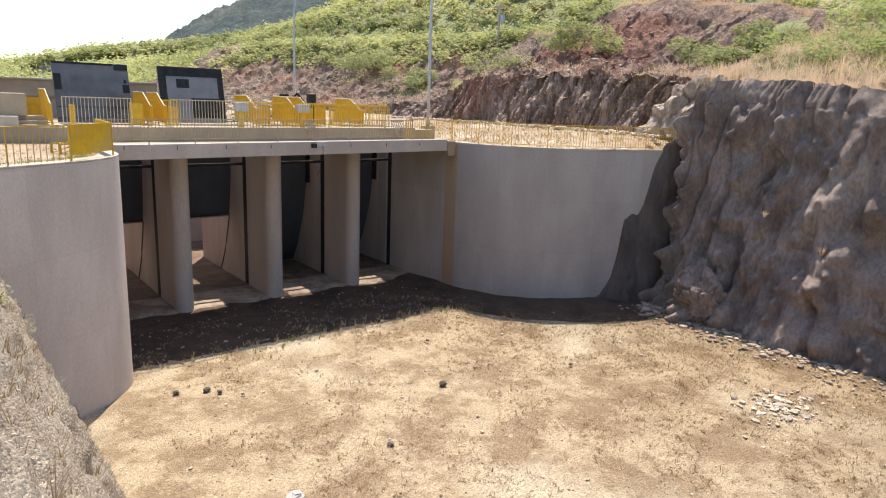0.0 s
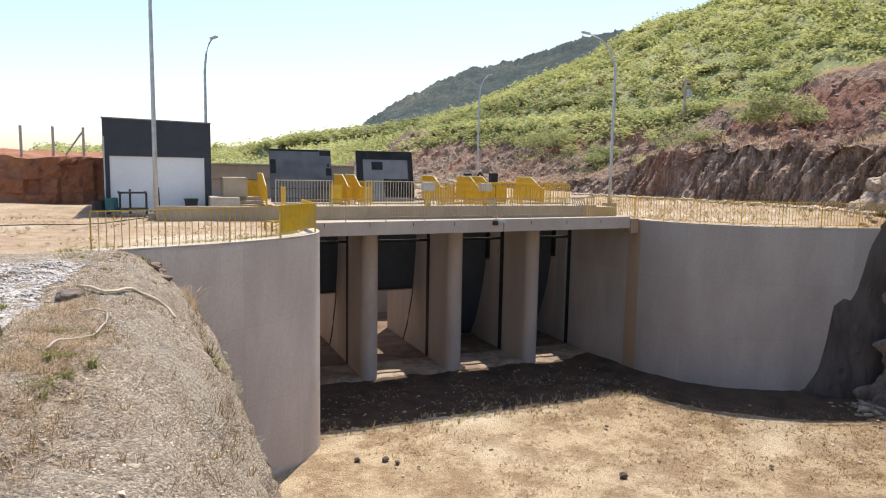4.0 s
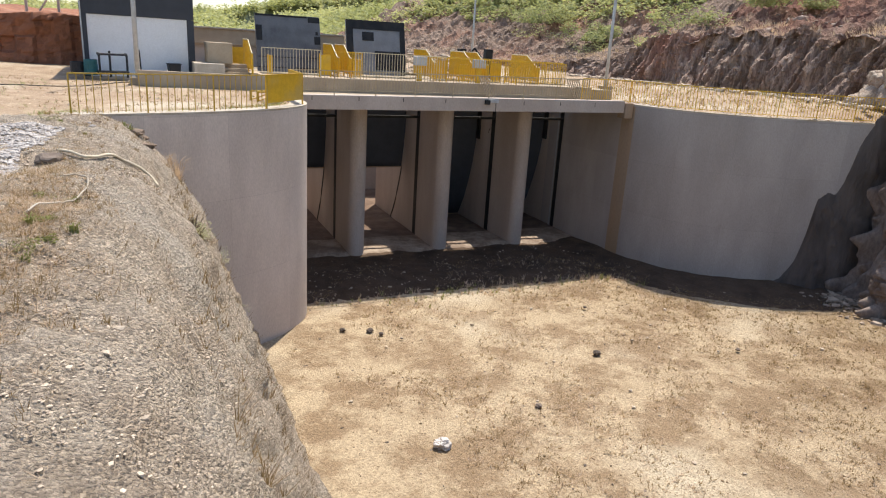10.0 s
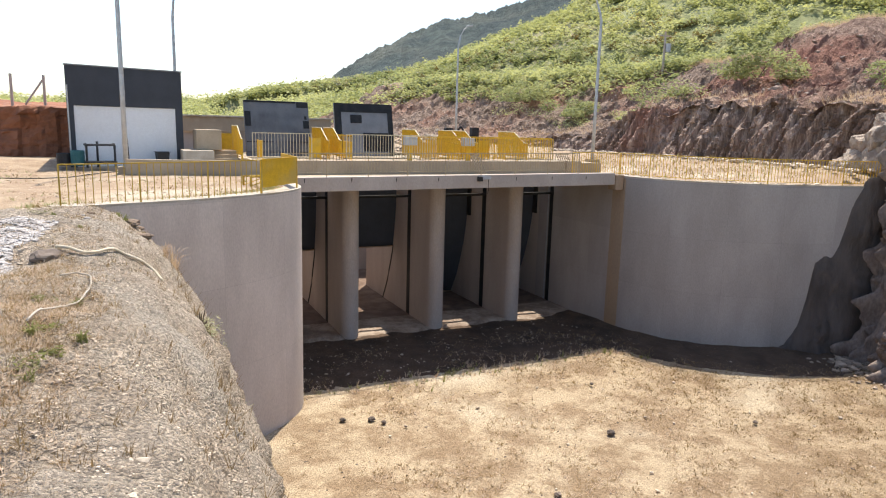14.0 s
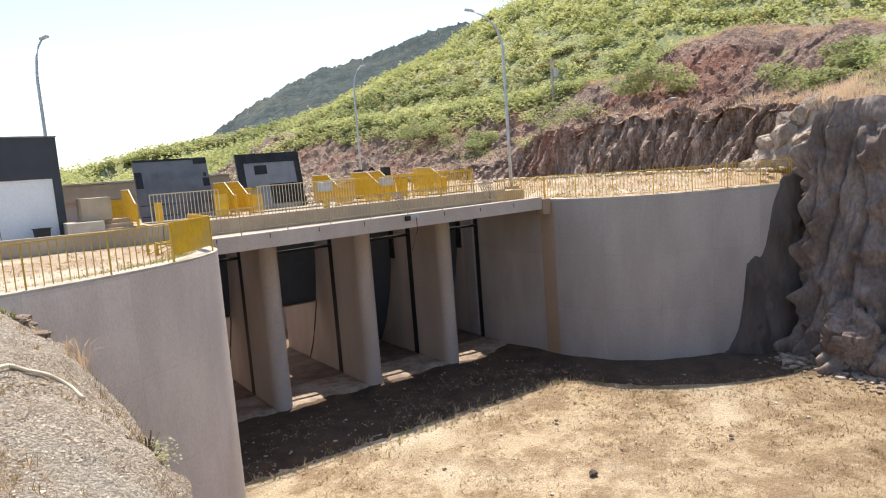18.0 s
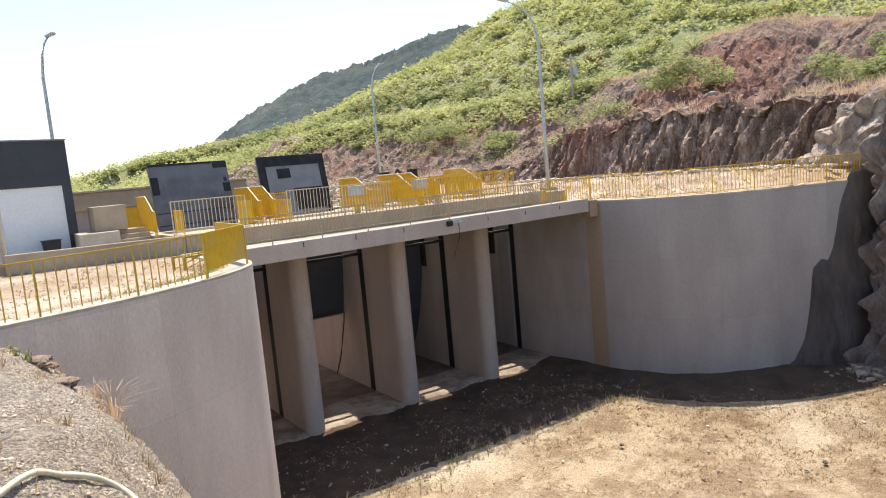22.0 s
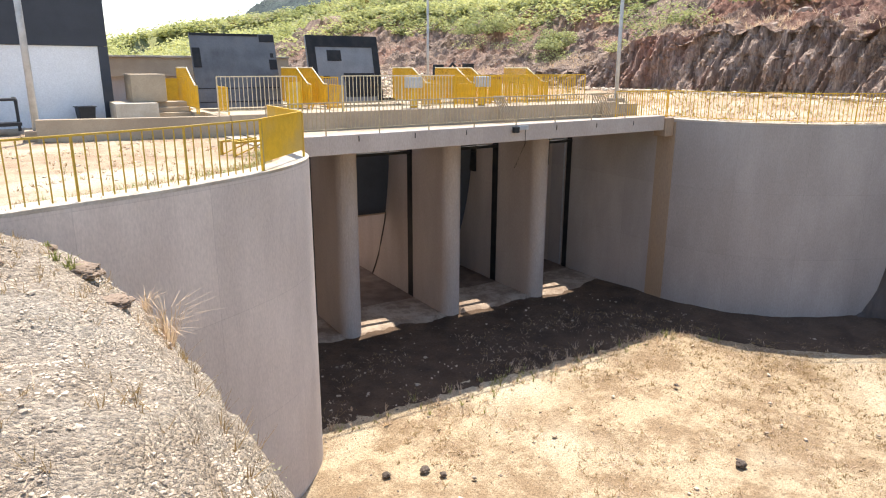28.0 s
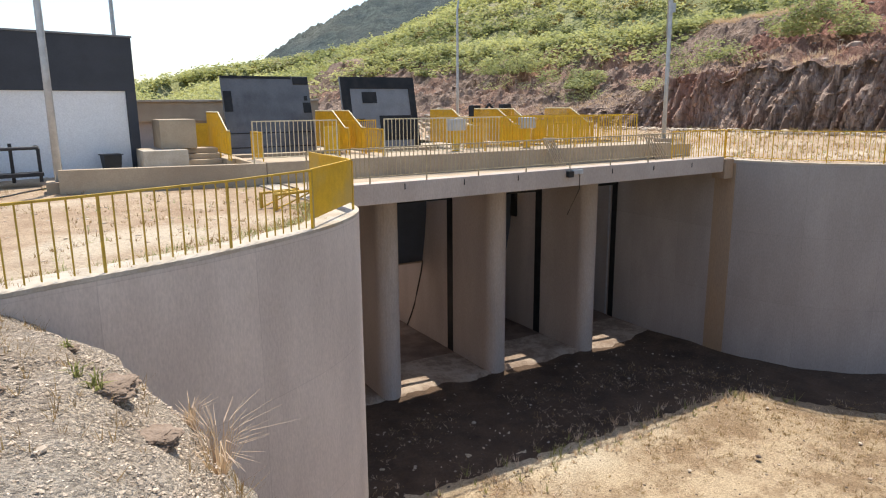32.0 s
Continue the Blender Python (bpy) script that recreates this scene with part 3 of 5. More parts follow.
def cliff(i, s):
    p = CLIFF_LINE[int(i)]
    q = CLIFF_LINE[min(int(i) + 1, len(CLIFF_LINE) - 1)]
    o = CLIFF_LINE[max(int(i) - 1, 0)]
    d = (q - o).normalized()
    nrm = Vector((-d.y, d.x, 0))
    top = interp(p.y, [(-60, 8.6), (-32, 8.8), (-25.5, 9.6), (-22, 10.4), (-18, 10.9), (-13, 11.2), (-11.4, 11.1), (-10.6, 10.4), (-10, 9.4), (-8, 8.6)])
    if nrm.x < 0:
        nrm = -nrm
    z = -0.3 + s * (top + 0.3)
    along = i * 0.12
    lean = interp(p.y, [(-16, 2.7), (-12.5, 1.7), (-10.5, 0.7), (-8, 0.3)]) * s + 6.0 * max(0.0, s - 0.93) ** 1.2
    # rounded drips with sharp creases between them, and small knobs that catch the light from above
    wander = along + 0.6 * noise.noise((along * 0.3, z * 0.35, 5.0))
    bulge = 0.95 * math.sqrt(abs(noise.noise((wander * 0.42, z * 0.16, 2.0)))) + 0.42 * math.sqrt(abs(noise.noise((wander * 1.1, z * 0.5, 7.0))))
    broad = 0.7 * noise.noise((along * 0.16, z * 0.14, 4.0)) + 0.3 * noise.noise((along * 0.7, z * 0.75, 9.0))
    flutes = 0.85 - bulge - broad - knobs(along, z) - 0.08 * fbm(along * 2.6, z * 2.6, 1.0, 3)
    foot = -0.9 * max(0.0, 1 - s * 6) * (0.5 + abs(fbm(p.x * 0.5, p.y * 0.5, 9)))
    w = p + nrm * (lean + flutes + foot)
    return (w.x, w.y, z - (0.25 * abs(fbm(p.x, p.y, 2)) if s > 0.9 else 0))


sheet("cliff_right", range(len(CLIFF_LINE)), np.linspace(0, 1, 130), cliff, M["shotcrete"], "dark grey shotcrete cliff with rounded vertical drips and knobs", "cliff")

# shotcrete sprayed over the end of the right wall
# dark from stain and from the cliff's shade, which is painted into the colour
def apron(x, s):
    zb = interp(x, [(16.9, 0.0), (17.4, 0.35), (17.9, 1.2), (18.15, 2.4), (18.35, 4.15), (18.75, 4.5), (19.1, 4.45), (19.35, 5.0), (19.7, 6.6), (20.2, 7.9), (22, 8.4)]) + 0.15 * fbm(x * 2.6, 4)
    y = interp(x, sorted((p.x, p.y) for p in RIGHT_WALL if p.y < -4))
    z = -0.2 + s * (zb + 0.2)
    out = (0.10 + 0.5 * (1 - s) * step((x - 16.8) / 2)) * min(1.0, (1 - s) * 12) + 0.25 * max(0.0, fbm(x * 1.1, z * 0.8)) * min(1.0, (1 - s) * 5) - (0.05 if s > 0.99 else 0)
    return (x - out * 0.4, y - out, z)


sheet("shotcrete_apron", np.arange(16.9, 21.6, 0.07), np.linspace(0, 1, 60), apron, M["dark_shotcrete"], "dark shotcrete apron lapping over the wall's end, partly painted shade", "cliff")
stain_line = [p for p in RIGHT_WALL if -3.5 < p.y < -2.3]
solid("stain_right", band(inset(stain_line, -1, 0.004), 1, 0.003, 0.0, 7.5), M["rust_stain"], "brown rust stain running down the wall joint", "stain", "", "structure")

# bench behind the right wall, rock face and cut slope above it
ROCK = spline([(22.2, -10.5, 0), (22.6, -7.0, 0), (23.0, -2.0, 0), (22.6, 4.0, 0), (21.4, 11.0, 0), (20.5, 20.0, 0), (19.0, 32.0, 0), (15.0, 48.0, 0), (8, 70, 0)], 72)
RW = sorted(((p.y, p.x) for p in RIGHT_WALL))


def bench(y, s):
    x0 = interp(y, RW) + 0.35 if y < 4 else (12.5 if y < 12 else interp(y, [(12, 10), (30, 2), (70, -20)]))
    x1 = interp(y, sorted((p.y, p.x) for p in ROCK)) + 1.5
    x = x0 + s * (x1 - x0)
    return (x, y, 7.58 + 0.75 * s + 0.06 * fbm(x * 0.7, y * 0.7))


sheet("ground_bench", list(np.arange(-10.4, 12, 0.3)) + list(np.arange(12, 70, 1.5)), np.linspace(0, 1, 40), bench, M["soil"], "orange soil bench below the rock cut", "ground")


ROCK_H = [(-10, 3.4), (-2, 3.7), (4, 3.8), (8, 3.5), (12, 1.9), (20, 1.0), (40, 0.8)]


def rock(i, s):
    p = ROCK[int(i)]
    d = (ROCK[min(int(i) + 1, len(ROCK) - 1)] - ROCK[max(int(i) - 1, 0)]).normalized()
    nrm = Vector((d.y, -d.x, 0))
    h = interp(p.y, ROCK_H) * (1 + 0.18 * fbm(p.x * 0.4, p.y * 0.4))
    lean = 1.5 * s
    q = p.y + 0.22 * (s * h) + 0.5 * fbm(p.y * 0.3, s * 0.7, 8)
    slab = noise.cell((q * 1.7, 3.0, 1)) * 0.28 + noise.cell((q * 4.3, s * 1.6, 2)) * 0.2 + noise.cell((q * 9.7, s * 2.3, 5)) * 0.1
    v = slab + 0.5 * fbm(p.x * 0.6, p.y * 0.6, s * 1.2) + 0.42 * abs(fbm(q * 1.9, s * 0.8, 4)) + 0.2 * abs(fbm(q * 4.5, s * 2.0, 6)) + 0.08 * fbm(q * 9, s * 8)
    w = p + nrm * (lean + v)
    return (w.x, w.y, 7.9 + s * h)


sheet("rock_face", range(len(ROCK)), np.linspace(0, 1, 44), rock, M["rock"], "fractured brown rock face with steep joints", "cliff", smooth=False)


CUT = [(0, -0.35), (3, 0.7), (7, 1.4), (10, 2.6), (15, 4.6), (19.5, 7.0), (21, 7.4), (24, 7.7), (45, 9.5)]


def cut(i, u):
    p = ROCK[int(i)]
    d = (ROCK[min(int(i) + 1, len(ROCK) - 1)] - ROCK[max(int(i) - 1, 0)]).normalized()
    nrm = Vector((d.y, -d.x, 0))
    h = interp(p.y, ROCK_H) * (1 + 0.18 * fbm(p.x * 0.4, p.y * 0.4))
    z = 7.9 + h + interp(u, CUT) * interp(p.y, [(-8, 0.68), (-2, 0.76), (5, 1.0)])
    rough = step(min(u, 22 - u) / 4)
    gully = abs(fbm(p.y * 0.55 + 3, u * 0.12, 6)) * 0.9 + 0.35 * noise.cell((p.y * 0.8, u * 0.7, 3))
    z += 0.4 * fbm(p.x * 0.25 + u * 0.2, p.y * 0.25) + rough * (0.35 * fbm(u * 0.9, p.y * 0.9) + 0.16 * fbm(u * 3, p.y * 3) - gully)
    k = step((-3.5 - p.y) / 6.5)
    z = z * (1 - k) + k * (10.95 + 0.31 * u + 0.3 * fbm(p.x + u, p.y, 4))
    w = p + nrm * (1.4 + u)
    return (w.x, w.y, z)


SPLIT = next(k for k, p in enumerate(ROCK) if p.y > 13)
sheet("scree_slope", range(SPLIT, len(ROCK)), list(np.linspace(0, 24, 70)) + [26, 28, 30], cut, M["scree_soil"], "grey brown scree slope at the end of the rock face", "slope", smooth=False)
sheet("cut_slope", range(0, SPLIT + 1), list(np.linspace(0, 24, 90)) + [26, 28, 30], cut, M["red_soil"], "red soil and rubble cut slope below the hill", "slope", smooth=False)


# the shoulder above the cliff, the hill and the land round about, out to the horizon
C0 = (-9.6, -25.0)
SKYLINE = [(-180, 0.5), (-30, 0.4), (-10, 0.8), (0, 0.9), (6, 1.3), (18, 3.4), (25, 5.3), (31, 7.7), (36, 9.5), (41, 11.8), (46, 13.6), (56, 14.8), (70, 16.2), (90, 15.0), (120, 9.0), (150, 2.0), (180, 0.5)]
ROCK_X = sorted((p.y, p.x) for p in ROCK)


def upland(x, y):
    """Height of the hill country; behind the cut it grows out of the cut's upper edge."""
    r = math.hypot(x - C0[0], y - C0[1])
    az = math.degrees(math.atan2(x - C0[0], y - C0[1]))
    ridge = interp(az, [(-180, 260), (0, 260), (30, 230), (50, 190), (90, 190), (180, 260)])
    peak = math.tan(radians(interp(az, SKYLINE))) * ridge + 9.6
    r0 = interp(az, [(-180, 40), (0, 90), (20, 75), (40, 62), (90, 55), (180, 40)])
    t = (r - r0) / (ridge - r0)
    f = max(0.0, min(1.0, t))
    f = (step(f) + f) * 0.5 if t < 1 else max(0.0, 1.0 - (t - 1) * 0.8)
    z = 7.3 + (peak - 7.3) * f
    z += fbm(x * 0.02, y * 0.02) * 3.5 * f + fbm(x * 0.08, y * 0.08) * 0.8 * min(1, f * 4)
    if r > 220:
        return z
    u = (x - interp(y, ROCK_X)) * 0.96
    edge = interp(y, [(-60, 14.0), (-22, 16.2), (-14, 17.2), (-6, 15.6), (-2, 16.5), (4, 18.1), (8, 18.3), (12, 16.6), (20, 16.2), (40, 15.6), (60, 12)])
    if u < 0:
        return min(z, 7.4) if y < 60 and x > -4 else z
    if y < -10:
        near = interp(y, [(-60, 8.0), (-32, 8.2), (-25.5, 9.0), (-22, 9.8), (-18, 10.35), (-13, 10.6), (-10, 10.8)]) + 0.31 * u + 0.5 * fbm(x * 0.2, y * 0.2) + 0.15 * fbm(x * 0.9, y * 0.9)
        mid = near
    else:
        k = step((-3.5 - y) / 6.5)
        mid = edge - 0.3 if u > 23.5 else 7.9 + interp(y, ROCK_H) + interp(u, CUT) - 2.2
        mid = mid * (1 - k) + k * (10.9 + 0.31 * u - 1.2 * (1 - k) - 0.35)
    return mid + (z - mid) * step((u - 24) / 36)


def hill(az, r):
    a = radians(az)
    x, y = C0[0] + r * math.sin(a), C0[1] + r * math.cos(a)
    return (x, y, upland(x, y))


azs = list(np.arange(-180, -10, 10)) + list(np.arange(-10, 130, 1.0)) + list(np.arange(130, 181, 10))
rs = list(np.arange(31, 64, 0.8)) + list(np.arange(64, 100, 2.0)) + list(np.arange(100, 270, 5)) + [280, 300, 340, 400, 600, 1000, 2500]


def outside(c):
    return c.x > interp(c.y, ROCK_X) + 3.0 or c.y > 60 or c.x < -62 or c.y < -60


sheet("hill", azs, rs, hill, M["hill"], "dry bushy hillside reaching to the horizon", "hill", keep=outside)


def mountain(az, s):
    a = radians(az)
    el = interp(az, [(8, 1.2), (13.5, 2.2), (17, 4.5), (20, 6.3), (22, 7.3), (24, 8.1), (28, 9.0), (32, 10.3), (36, 11.2), (40, 11.1), (45, 9.0), (52, 3)])
    r = 900 - 300 * (1 - s)
    z = 9.6 + (math.tan(radians(el)) * 900) * s ** 0.8 + fbm(az * 0.5, s * 3) * 8 * s + (3.5 * fbm(az * 6, s * 20) if s > 0.9 else 0)
    return (C0[0] + r * math.sin(a), C0[1] + r * math.cos(a), z)


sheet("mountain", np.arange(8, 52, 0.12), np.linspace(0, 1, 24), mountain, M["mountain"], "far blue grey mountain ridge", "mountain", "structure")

# ---- pump house ----
house = thing("pump_house", (-11.53, 2.95, 7.72), "flat-roofed pump house, dark grey above white", "building", turn=math.degrees(math.atan2(1.21, 4.5)))
hw = part("wall", prism([(0.02, 0.14), (4.62, 0.14), (5.7, 5.0), (1.4, 5.0)], -0.2, 4.08), M["dark_paint"], house)
part("white_panel", box(0.24, 4.36, 0.085, 0.139, -0.1, 2.48), M["white_paint"], hw, "white painted lower wall")
part("parapet", box(0.0, 4.66, 0.03, 0.138, 2.484, 4.08, 0.01), M["dark_paint"], hw, "dark grey painted parapet band")
part("parapet_cap", box(-0.03, 4.69, 0.0, 0.2, 4.084, 4.14, 0.01), M["gate_light"], hw, "thin grey metal capping")
for a, b in ((0.0, 0.236), (4.364, 4.66)):
    part("pilaster", box(a, b, 0.03, 0.138, -0.2, 2.48), M["dark_paint"], hw)
part("downpipe", tube([(0.02, 0.0, 3.3), (0.02, 0.0, 0.1)], 0.03, sides=6), M["galvanised"], hw)

# clutter at its foot
def barrel(x, y, z, r, h, mat, label, name="barrel", category="barrel"):
    b = thing(name, (x, y, z), label, category)
    prof = [(0, 0), (r * 0.96, 0), (r, 0.03), (r * 1.03, h * 0.33), (r * 1.03, h * 0.36), (r, h * 0.38), (r * 1.03, h * 0.66), (r, h * 0.7), (r, h - 0.02), (r * 0.95, h), (r * 0.92, h - 0.03), (0, h - 0.03)]
    bm = bmesh.new()
    rings = [[bm.verts.new((a * math.cos(t), a * math.sin(t), c)) for t in np.linspace(0, 2 * math.pi, 17)[:-1]] for a, c in prof if a > 0]
    for u, v in zip(rings, rings[1:]):
        for k in range(16):
            bm.faces.new((u[k], u[(k + 1) % 16], v[(k + 1) % 16], v[k]))
    bm.faces.new(rings[0][::-1])
    bm.faces.new(rings[-1])
    part("body", bm, mat, b, smooth=False)
    return b


M["teal"] = surface("teal plastic", (0.03, 0.12, 0.13), (0.04, 0.15, 0.16), 3, 0.5, 0.05, 20)
M["black_plastic"] = surface("black plastic", (0.02, 0.021, 0.023), (0.035, 0.036, 0.04), 3, 0.5, 0.05, 20)
M["hose"] = surface("pale hose", (0.72, 0.62, 0.46), (0.62, 0.52, 0.37), 6, 0.7, 0.1, 30)
barrel(-11.25, 2.35, 7.78, 0.26, 0.62, M["teal"], "teal plastic barrel by the pump house")
barrel(-11.75, 2.6, 7.78, 0.28, 0.5, M["black_plastic"], "black plastic tub by the pump house", "tub", "tub")
bench_ob = thing("pipe_stand", (-10.9, 1.95, 7.72), "dark steel pipe stand with a low tray", "pipe stand", turn=12)
for x in (0.0, 1.05):
    part("leg", tube([(x, 0, 0), (x, 0, 0.9)], 0.045), M["black_plastic"], bench_ob)
    part("elbow", tube([(x, 0, 0.86), (x, 0.08, 0.93), (x, 0.3, 0.93)], 0.055), M["black_plastic"], bench_ob)
part("top_pipe", tube([(0, 0, 0.92), (1.05, 0, 0.92)], 0.045), M["black_plastic"], bench_ob)
part("upright", tube([(0.42, 0.12, 0), (0.42, 0.12, 1.06)], 0.045), M["black_plastic"], bench_ob)
part("tray", box(-0.05, 1.1, -0.15, 0.35, 0.16, 0.26, 0.01), M["black_plastic"], bench_ob)
bin_ob = thing("waste_bin", (-8.0, 3.35, 7.78), "open black plastic bin leaning by the wall", "bin", turn=14)
bmb = box(-0.26, 0.26, -0.2, 0.2, 0, 0.52, 0.02)
for v in bmb.verts:
    k = 0.82 + 0.18 * v.co.z / 0.52
    v.co.x, v.co.y = v.co.x * k, v.co.y * k
part("body", bmb, M["black_plastic"], bin_ob)
part("rim", box(-0.29, 0.29, -0.23, 0.23, 0.522, 0.55, 0.01), M["black_plastic"], bin_ob)
stand = thing("standpipe", (-9.35, 3.2, 7.75), "thin dark standpipe at the pump house", "pipe")
part("pipe", tube([(0, 0, 0), (-0.02, 0, 0.8), (-0.04, 0, 1.1)], 0.03, sides=6), M["black_plastic"], stand)
apron = thing("apron_slab", (-9.4, 0.05, 7.6), "pale concrete apron slab in front of the pump house", "slab", kind="structure")
part("slab", prism([(0, 0), (4.8, -0.95), (5.2, 2.0), (2.4, 3.6), (0.2, 2.6)], 0, 0.24), M["coping"], apron)

# ---- raised gates on the platform ----
gate = thing("raised_gate", (-4.15, 4.55, KERB), "dark grey steel stop gate with black corner patches, raised", "gate", "raised gates")
bmg = box(0, 3.14, 0, 0.14, -0.3, 2.53, 0.01)
skin = part("skin_plate", bmg, M["gate_grey"], gate)
for x0, x1, z0, z1 in ((0.02, 0.30, 1.35, 2.02), (2.83, 3.12, 1.28, 1.63), (2.55, 3.12, 2.25, 2.5), (2.9, 3.02, 1.7, 1.85), (0.0, 2.5, 2.44, 2.52)):
    part("patch", box(x0, x1, -0.022, -0.004, z0, z1), M["black_steel"], skin, "black primer patch")
for z in (0.15, 0.62):
    part("seam", box(0.05, 3.09, -0.012, -0.003, z, z + 0.03), M["black_steel"], skin)
gate.matrix_basis = pose(-4.2, 4.5, KERB, -15) @ Matrix.Diagonal((1, 1, 1.08, 1))
gate = thing("raised_gate", (0.55, 5.2, KERB), "light grey steel stop gate framed in black, raised", "gate", "raised gates")
skin = part("skin_plate", box(0, 3.2, 0, 0.14, -0.3, 2.50, 0.01), M["gate_light"], gate)
for x0, x1, z0, z1 in ((0.0, 0.36, -0.3, 2.5), (2.92, 3.2, -0.3, 2.5), (0.36, 2.92, 2.08, 2.5)):
    part("frame", box(x0, x1, -0.03, -0.004, z0, z1), M["black_steel"], skin, "black painted edge frame")
for x0, x1, z0, z1 in ((0.85, 1.47, 1.56, 1.96), (0.58, 0.87, 0.9, 1.0), (1.5, 2.9, 0.2, 1.1)):
    part("patch", box(x0, x1, -0.022, -0.004, z0, z1), M["black_steel"], skin, "black primer patch")
gate.matrix_basis = pose(0.45, 5.22, KERB, -13) @ Matrix.Diagonal((1, 1, 1.10, 1))


# ---- poles ----
def street_lamp(x, y, z, h, arm, base=True):
    p = thing("street_lamp", (x, y, z), "tall galvanised steel street lamp with a curved arm", "street lamp", "street lamps")
    ax, ay = arm
    pts = [(0, 0, 0), (0, 0, h * 0.3), (0, 0, h * 0.6), (0, 0, h * 0.8), (ax * 0.05, ay * 0.05, h - 1.5), (ax * 0.2, ay * 0.2, h - 0.8), (ax * 0.5, ay * 0.5, h - 0.3), (ax * 0.9, ay * 0.9, h)]
    pole = part("pole", tube(pts, 0.095, taper=0.04), M["galvanised"], p, smooth=True)
    head = part("lamp_head", box(-0.16, 0.34, -0.1, 0.1, -0.05, 0.06, 0.03), M["galvanised"], pole, "flat grey lamp head")
    head.matrix_basis = pose(ax * 0.95, ay * 0.95, h + 0.01, 0, -10, math.degrees(math.atan2(ay, ax)))
    if base:
        part("footing", box(-0.3, 0.3, -0.3, 0.3, -0.35, 0.02, 0.02), M["concrete_pale"], p, "concrete footing")
    return p


street_lamp(-9.48, 0.3, 7.85, 9.9, (0.1, -0.9))
street_lamp(-6.75, 12.0, 7.9, 9.1, (0.45, -0.6), False)
street_lamp(14.25, 2.0, 8.15, 9.3, (-1.7, 0.5))
street_lamp(14.5, 20.0, 8.6, 8.9, (1.0, 0.2), False)


# ---- low red cliff with fence posts behind the yard ----
def red(x, s):
    h = 2.55 + 0.25 * fbm(x * 0.5, 3)
    d = 0.35 * fbm(x * 0.5, s * 1.5, 7) + 0.2 * noise.cell((x * 1.3, s * 3.5, 2)) + 0.1 * fbm(x * 3, s * 7)
    if s > 1:
        return (x, 8.2 + (s - 1) * 30, 7.6 + h + (s - 1) * 1.0 + 0.1 * fbm(x, s * 9))
    return (x, 8.0 - d + 0.35 * s + 0.02 * (x + 12) ** 2 * (x > -12), 7.6 + s * h)


sheet("cliff_yard", np.arange(-45, -10.2, 0.16), list(np.linspace(0, 1, 26)) + [1.02, 1.08, 1.2, 1.5], red, M["red_rock"], "low cliff of red layered rock behind the yard", "cliff", smooth=False)
for x in (-18.5, -17.1, -15.7, -14.28, -12.9):
    post = thing("fence_post", (x, 10.0, 10.15), "grey concrete fence post on the red cliff", "fence post", "fence posts")
    part("shaft", box(-0.06, 0.06, -0.06, 0.06, -0.1, 1.55, 0.01), M["concrete"], post)
    if x == -12.9:
        part("brace", tube([(-0.85, 0, 0.1), (-0.05, 0, 1.3)], 0.05, sides=6), M["concrete"], post)

# ---- railings ----
def railing(ax, ay, az, bx, by, bz, height=1.08, gap=0.125, posts=(True, True), bars="yellow", low=0.10, foot=True, label="yellow painted steel railing with thin upright bars", group="railings"):
    """One panel of railing from a to b; it may slope."""
    a, b = Vector((ax, ay, az)), Vector((bx, by, bz))
    run = Vector((b.x - a.x, b.y - a.y, 0))
    length, rise = run.length, b.z - a.z
    rail = thing("railing", tuple(a), label, "railing", group, turn=math.degrees(math.atan2(run.y, run.x)))
    lift = lambda x: rise * x / length
    for end, on in zip((0.0, length), posts):
        if on:
            part("post", box(end - 0.017, end + 0.017, -0.017, 0.017, lift(end) - 0.12, lift(end) + height, 0.004), M[bars], rail)
    for z, t, nm in ((height, 0.016, "top_rail"), (low, 0.011, "bottom_rail")):
        if nm == "bottom_rail" and not foot:
            continue
        bm = box(0, length, -0.02, 0.02, z - t, z + t)
        for v in bm.verts:
            v.co.z += lift(v.co.x)
        part(nm, bm, M[bars], rail)
    n = max(1, round(length / gap))
    first = None
    for k in range(1, n):
        x = length * k / n
        m = pose(x, 0, lift(x) + low)
        if first is None:
            first = part("bar", box(-0.009, 0.009, -0.009, 0.009, 0, height - low - 0.01), M[bars], rail)
            first.matrix_basis = m
        else:
            share("bar", first, rail, m)
    return rail


def run_of_railing(line, z, every=1.9, **kw):
    """Panels along a curved line, post to post."""
    pts = [Vector(p) for p in line]
    acc = [0.0]
    for p, q in zip(pts, pts[1:]):
        acc.append(acc[-1] + (q - p).length)
    n = max(1, round(acc[-1] / every))
    at = []
    for k in range(n + 1):
        d = acc[-1] * k / n
        i = max(j for j in range(len(acc)) if acc[j] <= d + 1e-6)
        i = min(i, len(pts) - 2)
        at.append(pts[i].lerp(pts[i + 1], (d - acc[i]) / max(1e-6, acc[i + 1] - acc[i])))
    for k in range(n):
        railing(at[k].x, at[k].y, z, at[k + 1].x, at[k + 1].y, z, posts=(True, k == n - 1), **kw)


